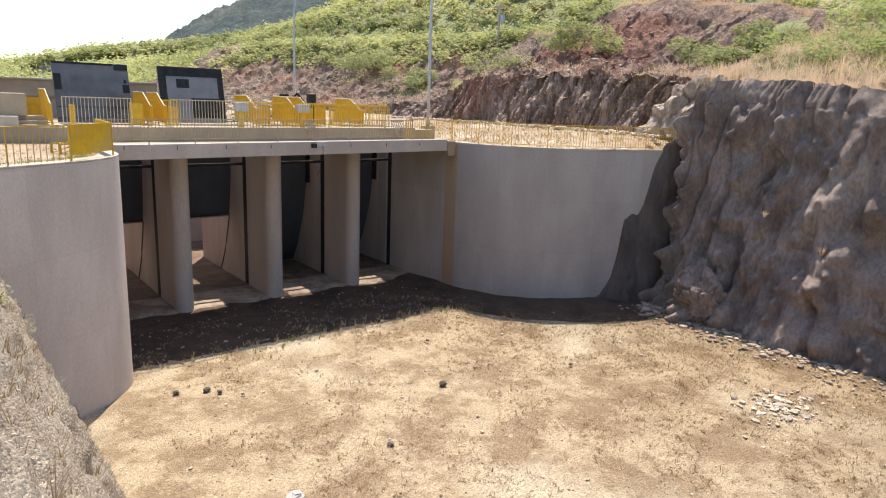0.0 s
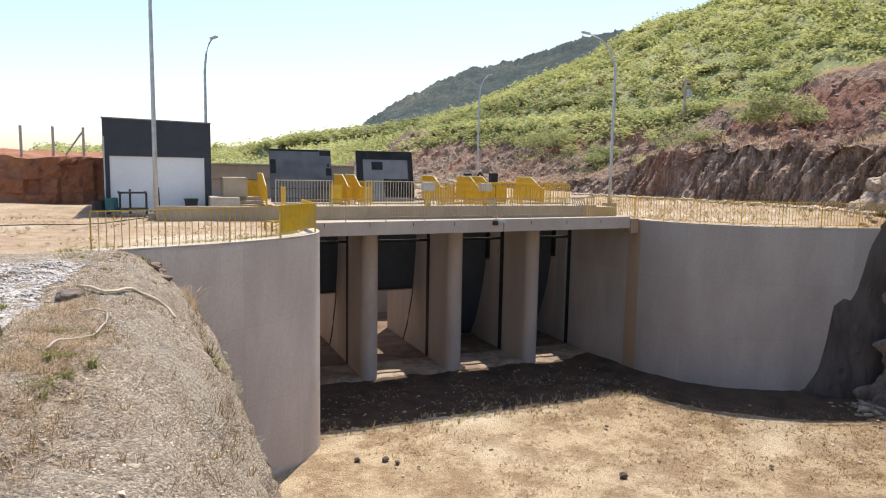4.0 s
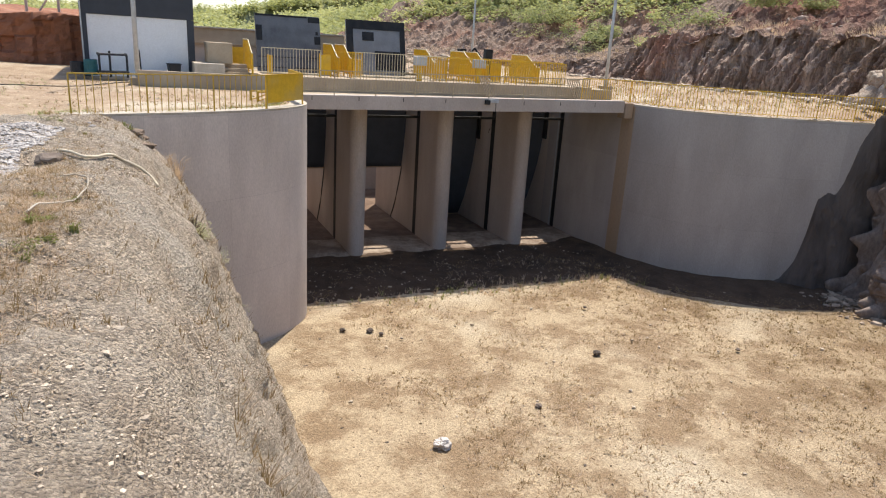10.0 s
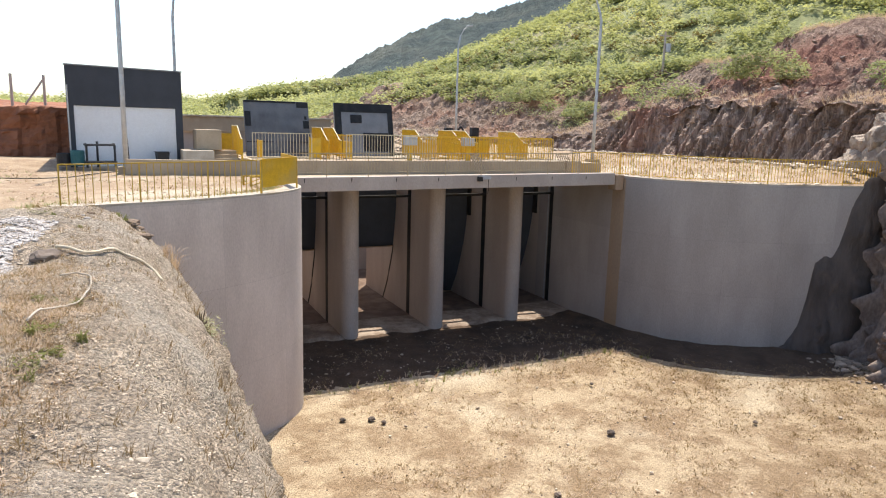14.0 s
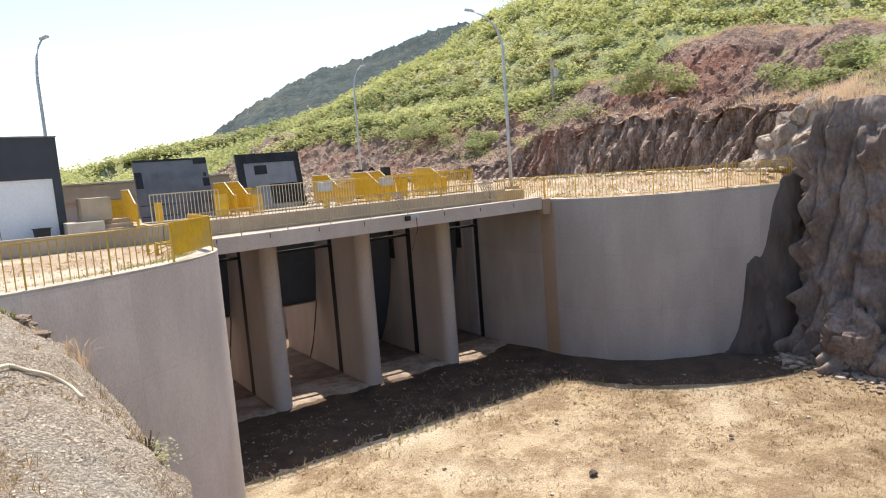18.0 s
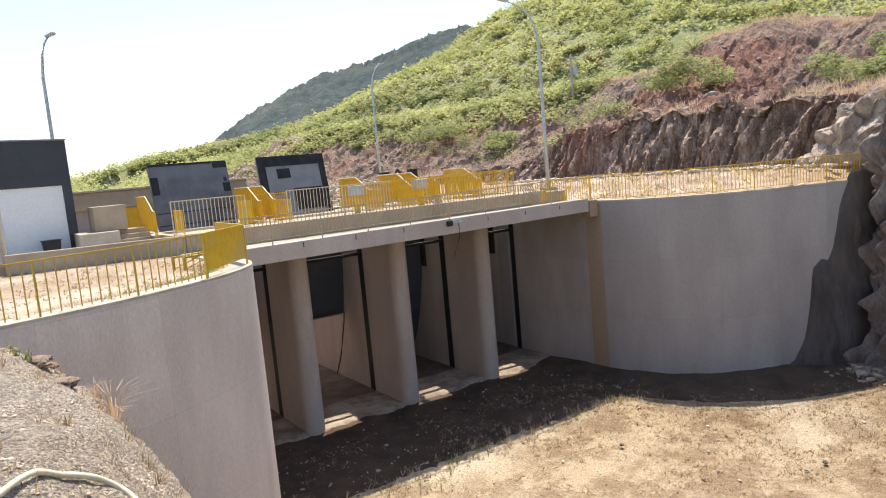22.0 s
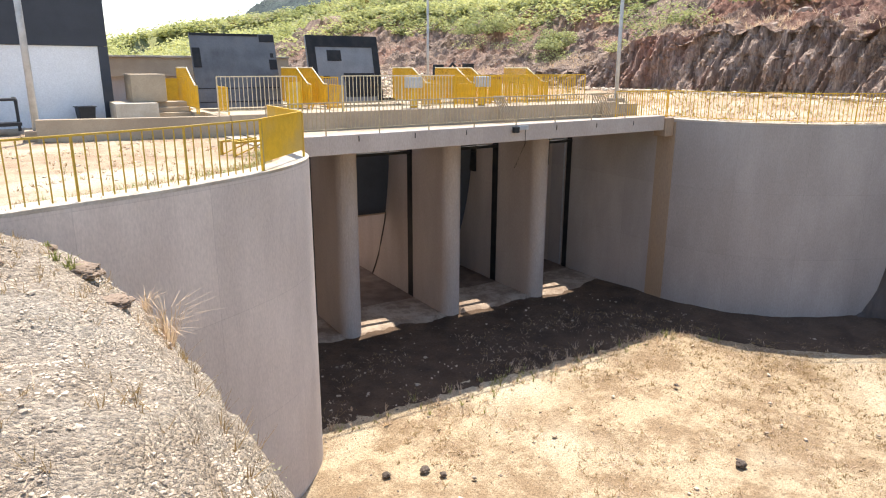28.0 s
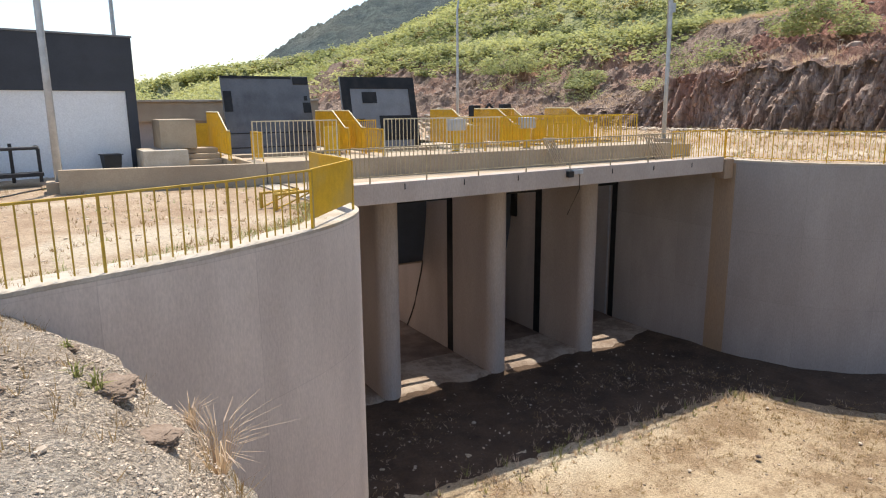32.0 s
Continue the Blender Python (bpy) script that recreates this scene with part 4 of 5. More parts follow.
left_line = [p for p in inset(LEFT_WALL, -1, 0.10) if -11.0 < p.x < -5.85 and p.y < -5.4]
run_of_railing(left_line[::-1], DECK, 1.7, gap=0.18, height=1.0, low=0.03, foot=False, bars="dull_yellow")
CORNER = (Vector((-5.88, -8.42, DECK)), Vector((-4.42, -6.75, DECK)), Vector((-4.36, -4.1, DECK)))
for a, b in zip(CORNER, CORNER[1:]):
    run = b - a
    screen = thing("railing_screen", tuple(a), "solid yellow sheet screen at the railing's corner", "railing", "railings", turn=math.degrees(math.atan2(run.y, run.x)))
    part("sheet", box(0.02, run.length - 0.02, -0.006, 0.006, 0.16, 0.98), M["yellow"], screen)
    part("top_rail", box(0, run.length, -0.02, 0.02, 0.982, 1.02), M["yellow"], screen)
    for x in (0, run.length):
        part("post", box(x - 0.022, x + 0.022, -0.03, 0.012, -0.1, 0.98, 0.004), M["yellow"], screen)
right_line = [p for p in inset(RIGHT_WALL, 1, 0.14) if p.x < 21.0 and p.y < -2.7]
run_of_railing(right_line, DECK, 1.75, gap=0.15)
railing(9.6, -2.6, DECK, 11.0, -2.6, DECK)
railing(11.0, -2.6, DECK, 12.3, -2.7, DECK, posts=(False, True))
for xa, xb, end in ((-4.85, -2.45, True), (-0.95, 1.2, False), (1.2, 3.3, False), (3.3, 5.4, False), (5.4, 7.5, False), (7.5, 9.4, True)):
    railing(xa, -1.04, KERB + 0.1, xb, -1.04, KERB + 0.1, posts=(True, end), bars="bleached" if xa < 2 else "yellow", label="yellow railing standing on the platform kerb")
for xa, xb, end in ((3.7, 5.5, False), (5.5, 7.2, False), (7.2, 9.4, False), (9.4, 11.5, True)):
    railing(xa, 1.9, KERB, xb, 1.9, KERB, gap=0.1, posts=(True, end))
for xa, xb, end in ((4.1, 6.1, False), (6.1, 8.2, False), (8.2, 10.2, False), (10.2, 12.1, True)):
    railing(xa, 4.9, KERB, xb, 4.9, KERB, gap=0.1, posts=(True, end), label="yellow railing along the back of the platform")
for xa, xb in ((-0.75, 0.5), (-1.0, 0.4)):
    railing(xa, 4.2 if xb > 0.45 else 2.5, KERB, xb, 4.2 if xb > 0.45 else 2.5, KERB, gap=0.07, label="close-barred yellow railing between the raised gates")

# railings beside the short stairs: level, then sloping down towards the bridge
def balustrade(x, y0, y1, y2, y3, top, low, foot):
    b = thing("stair_railing", (x, 0, 0), "yellow stair railing with close upright bars", "railing", "stair railings")
    line = [(y0, top), (y1, top), (y2, low), (y3, low)]
    for (ya, za), (yb, zb) in zip(line, line[1:]):
        # handrail paler than its bars: sunlight along the top put into the colour
        part("handrail", tube([(0, ya, za + 0.03), (0, yb, zb + 0.03)], 0.024, sides=6), M["sunlit_yellow"], b, "handrail painted pale as if sunlit")
        part("bottom_rail", box(-0.015, 0.015, yb, ya, foot, foot + 0.03), M["yellow"], b)
        n = max(1, round(abs(ya - yb) / 0.07))
        for k in range(n):
            y, z = ya + (yb - ya) * k / n, za + (zb - za) * k / n
            part("bar", box(-0.012, 0.012, y - 0.012, y + 0.012, foot + 0.031, z + 0.01), M["yellow"], b)
    for y, z in line[1:]:
        part("post", box(-0.02, 0.02, y - 0.02, y + 0.02, KERB - 0.05, z + 0.005), M["yellow"], b)
    return b


for x in (-4.82, -0.95, -0.35, 3.9, 6.0, 6.75, 9.75):
    balustrade(x, 4.8, 3.1, 2.0, 1.7, 9.5, 8.95, 8.25)
for x in (-4.2, -0.3, 3.6, 5.1, 7.7):
    railing(x, 1.6, KERB - 0.02, x, 0.4, KERB - 0.02, height=0.85, gap=0.1, group="stair railings")
for x, y, w in ((-1.9, 1.4, 0.45), (4.2, 2.3, 0.5), (7.3, 2.4, 0.5)):
    gatep = thing("railing_gate", (x, y, KERB), "low solid yellow gate leaf between railings", "gate", "railing gates")
    part("sheet", box(0, w, -0.006, 0.006, 0.08, 0.95), M["yellow"], gatep)
    for px in (-0.026, w + 0.026):
        part("post", box(px - 0.022, px + 0.022, -0.022, 0.022, -0.02, 1.0, 0.004), M["yellow"], gatep)

# bleached railing along the bridge's front edge, its lower rail lifted clear of the beam
top_of_beam = lambda x: 7.65 + 0.11 * (x + 4.3) / 16
edge_posts = np.linspace(-4.1, 9.6, 9)
for k in range(8):
    xa, xb = edge_posts[k], edge_posts[k + 1]
    railing(xa, -3.10, top_of_beam(xa), xb, -3.10, top_of_beam(xb), height=0.93, gap=0.13, posts=(True, k == 7), bars="tan_rail", low=0.18, label="sun-bleached steel railing along the bridge edge")
for k in range(8):
    part("drain", box(-3.3 + 1.9 * k, -3.275 + 1.9 * k, -3.175, -3.16, 7.46, 7.62), M["black_steel"], bridge, "dark weep slot")

# sloping grated steps that lean on the kerb
for x, w in ((4.85, 0.5), (9.6, 0.75)):
    lean = thing("step_grating", (x, -1.2, DECK), "pale ribbed grating leaning on the kerb", "grating", "gratings")
    n = 6
    for k in range(n):
        part("rib", tube([(k * w / n + 0.25, -0.45, 0.02), (k * w / n, -0.03, 0.93)], 0.022, sides=6), M["concrete_pale"], lean)
    part("rail", tube([(0, -0.03, 0.93), (w, -0.03, 0.93)], 0.03, sides=6), M["concrete_pale"], lean)

# yellow frame and a cable lying on the yard
frame_ob = thing("steel_frame", (-5.75, -5.9, 7.6), "low yellow steel frame standing on the yard", "steel frame", turn=20)
for x in (0.0, 0.95):
    for y in (0.0, 0.5):
        part("leg", box(x - 0.03, x + 0.03, y - 0.03, y + 0.03, 0, 0.34, 0.004), M["dull_yellow"], frame_ob)
for y in (0.0, 0.5):
    part("rail", box(0.031, 0.919, y - 0.025, y + 0.025, 0.29, 0.34, 0.004), M["dull_yellow"], frame_ob)
    part("brace", tube([(0.05, y, 0.03), (0.9, y, 0.28)], 0.016, sides=6), M["dull_yellow"], frame_ob)
for x in (0.25, 0.48, 0.71):
    part("slat", box(x - 0.03, x + 0.03, 0.026, 0.474, 0.30, 0.33), M["dull_yellow"], frame_ob)
cable = thing("cable", (0, 0, 0), "dark cable lying across the bare yard", "cable")
part("sheath", tube([(p.x, p.y, plateau_z(p.x, p.y) + 0.015) for p in spline([(-15.0, -2.6, 0), (-13.3, -2.0, 0), (-12.4, -1.9, 0), (-11.6, -1.4, 0), (-10.7, 0.0, 0), (-9.86, 1.1, 0), (-9.0, 1.6, 0)], 8)], 0.022, sides=6), M["black_plastic"], cable, "black cable sheath", smooth=True)

# spotlight on the beam
spot = thing("spotlight", (4.4, -3.22, 7.55), "small dark spotlight bolted to the bridge beam", "spotlight")
part("housing", box(-0.16, 0.06, -0.1, 0.04, -0.1, 0.1, 0.02), M["black_steel"], spot)
part("bracket", box(0.06, 0.5, -0.02, 0.05, -0.02, 0.12, 0.01), M["galvanised"], spot)
part("cable", tube([(0.4, 0.03, 0.0), (0.42, 0.05, -0.5), (0.42, 0.6, -1.4)], 0.012, sides=6), M["black_steel"], spot)

# ---- gates in the bays ----
def curved_gate(x0, x1, low, name_label):
    """A curved steel gate plate with ribs, between z = low and the deck."""
    arc = [(4.55, 7.3), (4.5, 6.4), (4.55, 5.4), (4.7, 4.4), (4.95, 3.3), (5.25, 2.4), (5.75, 1.2), (6.5, 0.0)]
    zs = [z for z in np.linspace(7.3, low, 14)]
    ln = [(interp(z, sorted((b, a) for a, b in arc)), z) for z in zs]
    g = thing("radial_gate", ((x0 + x1) / 2, 0, 0), name_label, "gate", "radial gates")
    h = (x1 - x0) / 2
    bm = bmesh.new()
    rows = [[bm.verts.new((sx * h, y + dy, z)) for sx in (-1, 1)] for dy in (0, 0.08) for y, z in ln]
    k = len(ln)
    for base in (0, k):
        for i in range(k - 1):
            a, b = rows[base + i], rows[base + i + 1]
            bm.faces.new((a[0], a[1], b[1], b[0]))
    for i in (0, k - 1):
        bm.faces.new((rows[i][0], rows[i][1], rows[k + i][1], rows[k + i][0]))
    bmesh.ops.recalc_face_normals(bm, faces=bm.faces[:])
    part("skin_plate", bm, M["dark_paint"], g, "dark steel skin plate", smooth=True)
    part("bottom_seal", box(-h, h, ln[-1][0] - 0.03, ln[-1][0] + 0.06, low - 0.06, low - 0.005), M["rust_stain"], g, "rusty bottom seal")
    return g


for k in range(4):
    xa = ABUT_L if k == 0 else PIER_X + (k - 1) * PITCH + PIER_W
    xb = PIER_X + k * PITCH if k < 3 else ABUT_R
    curved_gate(xa + 0.03, xb - 0.03, (3.3, 3.3, 0.1, 0.1)[k], "dark curved steel gate, raised half open" if k < 2 else "dark curved steel gate, lowered")
    lintel = thing("lintel", (xa, 0, 0), "black steel lintel between the gate grooves", "lintel", "lintels", "structure")
    part("beam", box(0.02, xb - xa - 0.02, 2.56, 2.74, 6.17, 6.29), M["black_steel"], lintel)
    if k > 1:
        continue
    seal = thing("seal_track", (xb - 0.02, 0, 0), "black curved seal track on the pier side", "seal track", "seal tracks")
    part("track", tube([(0, 4.95, 3.3), (0, 5.05, 2.9), (0, 5.25, 2.4), (0, 5.5, 1.8), (0, 5.75, 1.2), (0, 6.1, 0.6), (0, 6.5, 0.0)], 0.03, sides=6), M["black_steel"], seal)
for k in (2, 3):
    xb = PIER_X + k * PITCH if k < 3 else ABUT_R
    bracket = thing("hoist_bracket", (xb - 0.06, 4.3, 5.9), "black steel hoist bracket on the pier side", "bracket", "hoist brackets")
    part("plate", box(-0.05, 0.05, -0.1, 0.75, -0.1, 1.1), M["black_steel"], bracket)
    part("plate", box(-0.05, 0.05, -0.1, 0.3, -1.0, -0.105), M["black_steel"], bracket)

# ---- stairs and blocks beside the pump house ----
stairs = thing("stairs", (-5.9, 2.5, 7.75), "pale concrete stairs with four treads", "stairs")
for k in range(4):
    part("tread", box(0, 1.05, 0.28 * k, 1.6, 0.165 * k, 0.165 * (k + 1) - 0.002, 0.01), M["concrete_pale"], stairs)
plinth = thing("plinth", (-7.2, 2.45, 7.7), "pale concrete plinth beside the stairs", "plinth")
part("base", box(0, 1.28, 0, 1.8, 0, 0.72, 0.01), M["coping"], plinth)
part("block", box(0.62, 1.7, 0.75, 2.3, 0.722, 1.62, 0.02), M["concrete_pale"], plinth)
far = thing("channel_wall", (-6.6, 15.0, 7.8), "long pale concrete channel wall", "wall", kind="structure")
part("beam", box(0, 9.5, 0, 0.8, 1.25, 2.15, 0.02), M["concrete_pale"], far)
part("ledge", box(0, 9.5, -0.15, 0.85, 2.152, 2.25, 0.02), M["coping"], far)
part("wall", box(0, 9.5, 0.3, 0.7, 0, 1.248), M["concrete"], far)
screen = thing("railing_screen", (-6.3, 5.6, 7.9), "solid yellow sheet screen behind the plinth", "railing", "railings")
part("sheet", box(0.02, 1.7, -0.006, 0.006, 0.06, 1.2), M["yellow"], screen)
part("top_rail", box(0, 1.72, -0.02, 0.02, 1.202, 1.24), M["yellow"], screen)
for x in (0.0, 0.86, 1.72):
    part("post", box(x - 0.022, x + 0.022, 0.008, 0.05, -0.1, 1.2, 0.004), M["yellow"], screen)

# ---- dark hoist parts behind the platform ----
hoist = thing("gate_hoist", (8.0, 8.0, KERB), "dark steel hoist frame with two posts and a peaked brace", "hoist")
part("post", box(0, 0.42, 0, 0.4, -0.5, 1.55, 0.02), M["black_steel"], hoist)
part("post", box(1.75, 2.2, 0, 0.4, -0.5, 1.6, 0.02), M["black_steel"], hoist)
part("brace", tube([(0.6, 0.2, 1.1), (1.05, 0.2, 1.62)], 0.06), M["black_steel"], hoist)
part("brace", tube([(1.05, 0.2, 1.62), (1.5, 0.2, 1.1)], 0.06), M["black_steel"], hoist)
for x in (2.5, 5.6):
    cab = thing("control_box", (x, 0.9, KERB - 0.02), "grey control box on a yellow pedestal", "control box", "control boxes")
    part("box", box(0, 0.62, 0, 0.3, 0.72, 1.12, 0.02), M["galvanised"], cab)
    part("pedestal", box(0.2, 0.42, 0.08, 0.24, 0, 0.72, 0.01), M["yellow"], cab)

# ---- plants and loose stones ----
def leaf_cloud(rng, centre, size, n, leaf, squash=0.75, lumps=6):
    """n small folded leaf sprays in a lumpy crown: vertices and faces."""
    c = np.array(centre)
    lump = rng.normal(0, 0.42, (lumps, 3)) * np.array([1, 1, 0.55]) + np.array([0, 0, 0.32])
    which = rng.integers(0, lumps, n)
    d = rng.normal(0, 1, (n, 3))
    d /= np.linalg.norm(d, axis=1, keepdims=True)
    p = lump[which] + d * (0.34 * rng.uniform(0.55, 1.0, (n, 1)))
    p[:, 2] = np.abs(p[:, 2])
    p = c + p * np.array([size, size, size * squash])
    a = rng.normal(0, 1, (n, 3))
    a /= np.linalg.norm(a, axis=1, keepdims=True)
    a[:, 2] *= 0.45
    b = np.cross(a, np.array([0, 0, 1.0]) + 0.45 * d + 0.35 * rng.normal(0, 1, (n, 3)))
    b /= np.linalg.norm(b, axis=1, keepdims=True) + 1e-9
    s = leaf * rng.uniform(0.6, 1.3, (n, 1))
    v = np.stack([p - a * s, p - b * s * 0.55, p + a * s, p + b * s * 0.55 + d * s * 0.25], 1)
    return v.reshape(-1, 3)


def quads_object(name, chunks, mats, label, category):
    """One mesh of four-cornered leaves out of chunks of (vertices, material index)."""
    v = np.concatenate([c for c, _ in chunks])
    mi = np.concatenate([np.full(len(c) // 4, k) for c, k in chunks])
    nf = len(v) // 4
    me = bpy.data.meshes.new(name)
    me.vertices.add(len(v))
    me.vertices.foreach_set("co", v.astype(np.float32).ravel())
    me.loops.add(nf * 4)
    me.loops.foreach_set("vertex_index", np.arange(nf * 4, dtype=np.int32))
    me.polygons.add(nf)
    me.polygons.foreach_set("loop_start", np.arange(0, nf * 4, 4, dtype=np.int32))
    me.polygons.foreach_set("material_index", mi.astype(np.int32))
    for m in mats:
        me.materials.append(m)
    me.update(calc_edges=True)
    me.validate()
    ob = new(name, me)
    return tagged(ob, label, category, "", "stuff")


ROCK_YS = np.array([p.y for p in ROCK])


def cut_point(y, u):
    """A place on the cut slope."""
    i = min(int(np.searchsorted(ROCK_YS, y)), len(ROCK) - 1)
    return Vector(cut(i, u))


rng = np.random.default_rng(7)
near, far_ch = [], []
M["leaf_pale"] = foliage("pale dry shrub leaves", (0.30, 0.29, 0.18), (0.52, 0.49, 0.34), (1.1, 1.1, 0.8))
LEAVES = [M["leaf_a"], M["leaf_b"], M["leaf_dry"], M["leaf_pale"], M["leaf_c"]]
for k in range(11500):
    az, r = (rng.uniform(-8, 100) if k < 9500 else rng.uniform(-8, 30)), 62 + 205 * rng.random() ** 0.8
    a = radians(az)
    x, y = C0[0] + r * math.sin(a), C0[1] + r * math.cos(a)
    u = (x - interp(y, ROCK_X)) * 0.96
    if y < 62 and u < (27 if y > -9 else 17):
        continue
    z = upland(x, y)
    size = rng.uniform(1.5, 3.2) * (1.25 if az < 25 else 1.0)
    tone = fbm(x * 0.025, y * 0.025, 5) + rng.normal(0, 0.25)
    kind = 0 if tone > -0.25 else (1 if rng.random() < 0.72 else (2 if rng.random() < 0.5 else 3))
    n = int(np.clip(10800 / r, 52, 150))
    far_ch.append((leaf_cloud(rng, (x, y, z - 0.2), size, n, 0.0023 * r + 0.05, 0.85, 7), kind))
for _ in range(900):
    y, u = rng.uniform(22, 62), 15.0 + 14 * rng.random()
    if u < 18 and rng.random() < 0.5:
        continue
    p = cut_point(y, u)
    far_ch.append((leaf_cloud(rng, (p.x, p.y, p.z - 0.2), rng.uniform(1.1, 2.2), 80, 0.24), int(rng.random() < 0.5)))
quads_object("hill_scrub", far_ch, LEAVES, "dense yellow-green scrub covering the hillside", "scrub")

# taller bushes on the shoulder above the cliff
for _ in range(620):
    y, u = rng.uniform(-55, -10), 4.5 + 31 * rng.random()
    x = interp(y, ROCK_X) + u
    if fbm(x * 0.1, y * 0.1, 2) < -0.25:
        continue
    near.append((leaf_cloud(rng, (x, y, upland(x, y) - 0.1), rng.uniform(1.2, 3.0), 300, 0.115, 0.85, 9), 4 if rng.random() < 0.75 else 1))
quads_object("shoulder_scrub", near, LEAVES, "green scrub on the shoulder above the cliff", "scrub")


def bush(x, y, z, size, kind, n=420, leaf=0.07, label="green bush with thin twigs on the red slope", squash=0.6):
    b = thing("bush", (x, y, z), label, "bush", "bushes")
    v = leaf_cloud(rng, (0, 0, 0), size, n, leaf, squash, 11)
    me = mesh_of("crown", v, np.arange(len(v)).reshape(-1, 4), [LEAVES[kind]])
    crown = new("crown", me)
    crown.parent = b
    bm = bmesh.new()
    for k in range(9):
        t = rng.uniform(0, 2 * math.pi)
        q = rng.uniform(0.3, 0.75) * size
        tube([(0, 0, -0.1), (math.cos(t) * q * 0.4, math.sin(t) * q * 0.4, size * squash * 0.4), (math.cos(t) * q, math.sin(t) * q, size * squash * rng.uniform(0.7, 1.1))], 0.02, bm, 5, 0.006)
    part("branchwork", bm, M["bark"], b)
    return b


for x, y, size in ((27.6, 10.3, 3.2), (30.4, 4.2, 2.7), (30.8, -5.7, 2.4), (32.4, 33.9, 3.8), (33.8, -6.9, 1.9), (29.5, 24.0, 2.4)):
    p = cut_point(y, x - interp(y, ROCK_X) - 1.4)
    bush(p.x, p.y, p.z - 0.1, size * 1.3, 1, 3600, 0.13, "spreading green bush on the ledge of the cut slope", 0.6)
for y, u, size, kind in ((21, 6, 2.6, 1), (19.3, 5, 2.2, 0), (15.5, 5.5, 1.6, 0), (-1.8, 11, 1.6, 1), (-4.5, 12, 1.8, 1), (-6.5, 9, 1.5, 1), (-8.4, 8.5, 1.7, 1), (28, 9, 2.4, 1), (33, 10, 2.6, 0), (17, 3.4, 1.5, 2), (-3.0, 17, 1.6, 1), (9, 19, 1.8, 1)):
    p = cut_point(y, u)
    bush(p.x, p.y, p.z - 0.1, size, kind, 620, 0.085)


def twiggy_tree(x, y, h, kind, leaves, label):
    """A thin-limbed tree: a forked trunk, limbs and a loose crown with gaps."""
    tr = thing("tree", (x, y, upland(x, y) - 0.15), label, "tree", "trees on the hillside")
    bm = bmesh.new()
    tube([(0, 0, 0), (0.06 * h, 0.02 * h, 0.25 * h), (0.05 * h, -0.02 * h, 0.45 * h)], 0.022 * h, bm, 6, 0.014 * h)
    part("trunk", bm, M["bark"], tr)
    bm, tips = bmesh.new(), []
    for k in range(11):
        a = 2 * math.pi * k / 11 + rng.uniform(-0.2, 0.2)
        out, up = rng.uniform(0.22, 0.48) * h, rng.uniform(0.65, 1.0) * h
        tip = (math.cos(a) * out, math.sin(a) * out, up)
        tube([(0.05 * h, 0, rng.uniform(0.2, 0.42) * h), (tip[0] * 0.45, tip[1] * 0.45, up * 0.62), tip], 0.010 * h, bm, 5, 0.003 * h)
        tips.append(tip)
    part("limbs", bm, M["bark"], tr)
    v = np.concatenate([leaf_cloud(rng, (q[0], q[1], q[2] - 0.06 * h), 0.2 * h, leaves // 11, 0.02 * h, 0.7, 5) for q in tips])
    crown = new("crown", mesh_of("crown", v, np.arange(len(v)).reshape(-1, 4), [LEAVES[kind]]))
    crown.parent = tr
    return tr


for x, y, h, kind, leaves in ((114.0, 2.7, 9.0, 0, 2200), (98.5, 40.0, 7.0, 3, 1500),
                              (101.0, -9.8, 6.0, 4, 2200), (36.2, -21.1, 3.2, 4, 2000),
                              (104.0, -25.0, 7.5, 3, 1800)):
    twiggy_tree(x, y, h, kind, leaves, "thin-limbed green tree standing among the hillside scrub")


def tuft_quads(rng, p, h, n, spread, width=0.012, droop=0.35):
    """n grass blades from one root as narrow four-cornered strips."""
    t = rng.uniform(0, 2 * math.pi, n)
    out = np.stack([np.cos(t), np.sin(t), np.zeros(n)], 1)
    side = np.stack([-np.sin(t), np.cos(t), np.zeros(n)], 1) * width
    hh = (h * rng.uniform(0.5, 1.1, n))[:, None]
    root = np.array(p) + out * (rng.random(n)[:, None] * spread * 0.4)
    tip = root + out * (hh * rng.uniform(0.1, droop * 2, n)[:, None]) + np.array([0, 0, 1]) * hh
    return np.stack([root - side, root + side, tip + side * 0.2, tip - side * 0.2], 1).reshape(-1, 3)


grass = []
for _ in range(4200):
    y, u = rng.uniform(-9.5, 45), abs(rng.normal(0, 1)) * 2.2 + (20.5 if rng.random() < 0.55 else 0.4)
    if u < 12 and y > -3 and rng.random() < 0.7:
        continue
    p = cut_point(y, min(u, 25))
    grass.append((tuft_quads(rng, p, rng.uniform(0.2, 0.5), 9, 0.5, 0.014, 0.6), 0))
for _ in range(6500):
    y, u = rng.uniform(-45, -9.5), 0.2 + 16 * rng.random() ** 1.5
    x = interp(y, ROCK_X) + u
    grass.append((tuft_quads(rng, (x, y, upland(x, y) - 0.05), rng.uniform(0.25, 0.75), 9, 0.5, 0.014, 0.6), 0))
quads_object("slope_grass", grass, [M["dry_grass"]], "tall dry straw-coloured grass along the cut edges", "grass")

grass = []
for _ in range(30000):
    x, y = rng.uniform(-5.5, 19.5), rng.uniform(-34, -2.0)
    if fbm(x * 0.35, y * 0.35, 4) + rng.normal(0, 0.2) < 0.10 - 0.026 * x:
        continue
    grass.append((tuft_quads(rng, (x, y, basin_z(x, y) - 0.01), rng.uniform(0.03, 0.11), 5, 0.16, 0.012, 1.1), int(rng.random() < (0.45 if x < 8 else 0.2))))
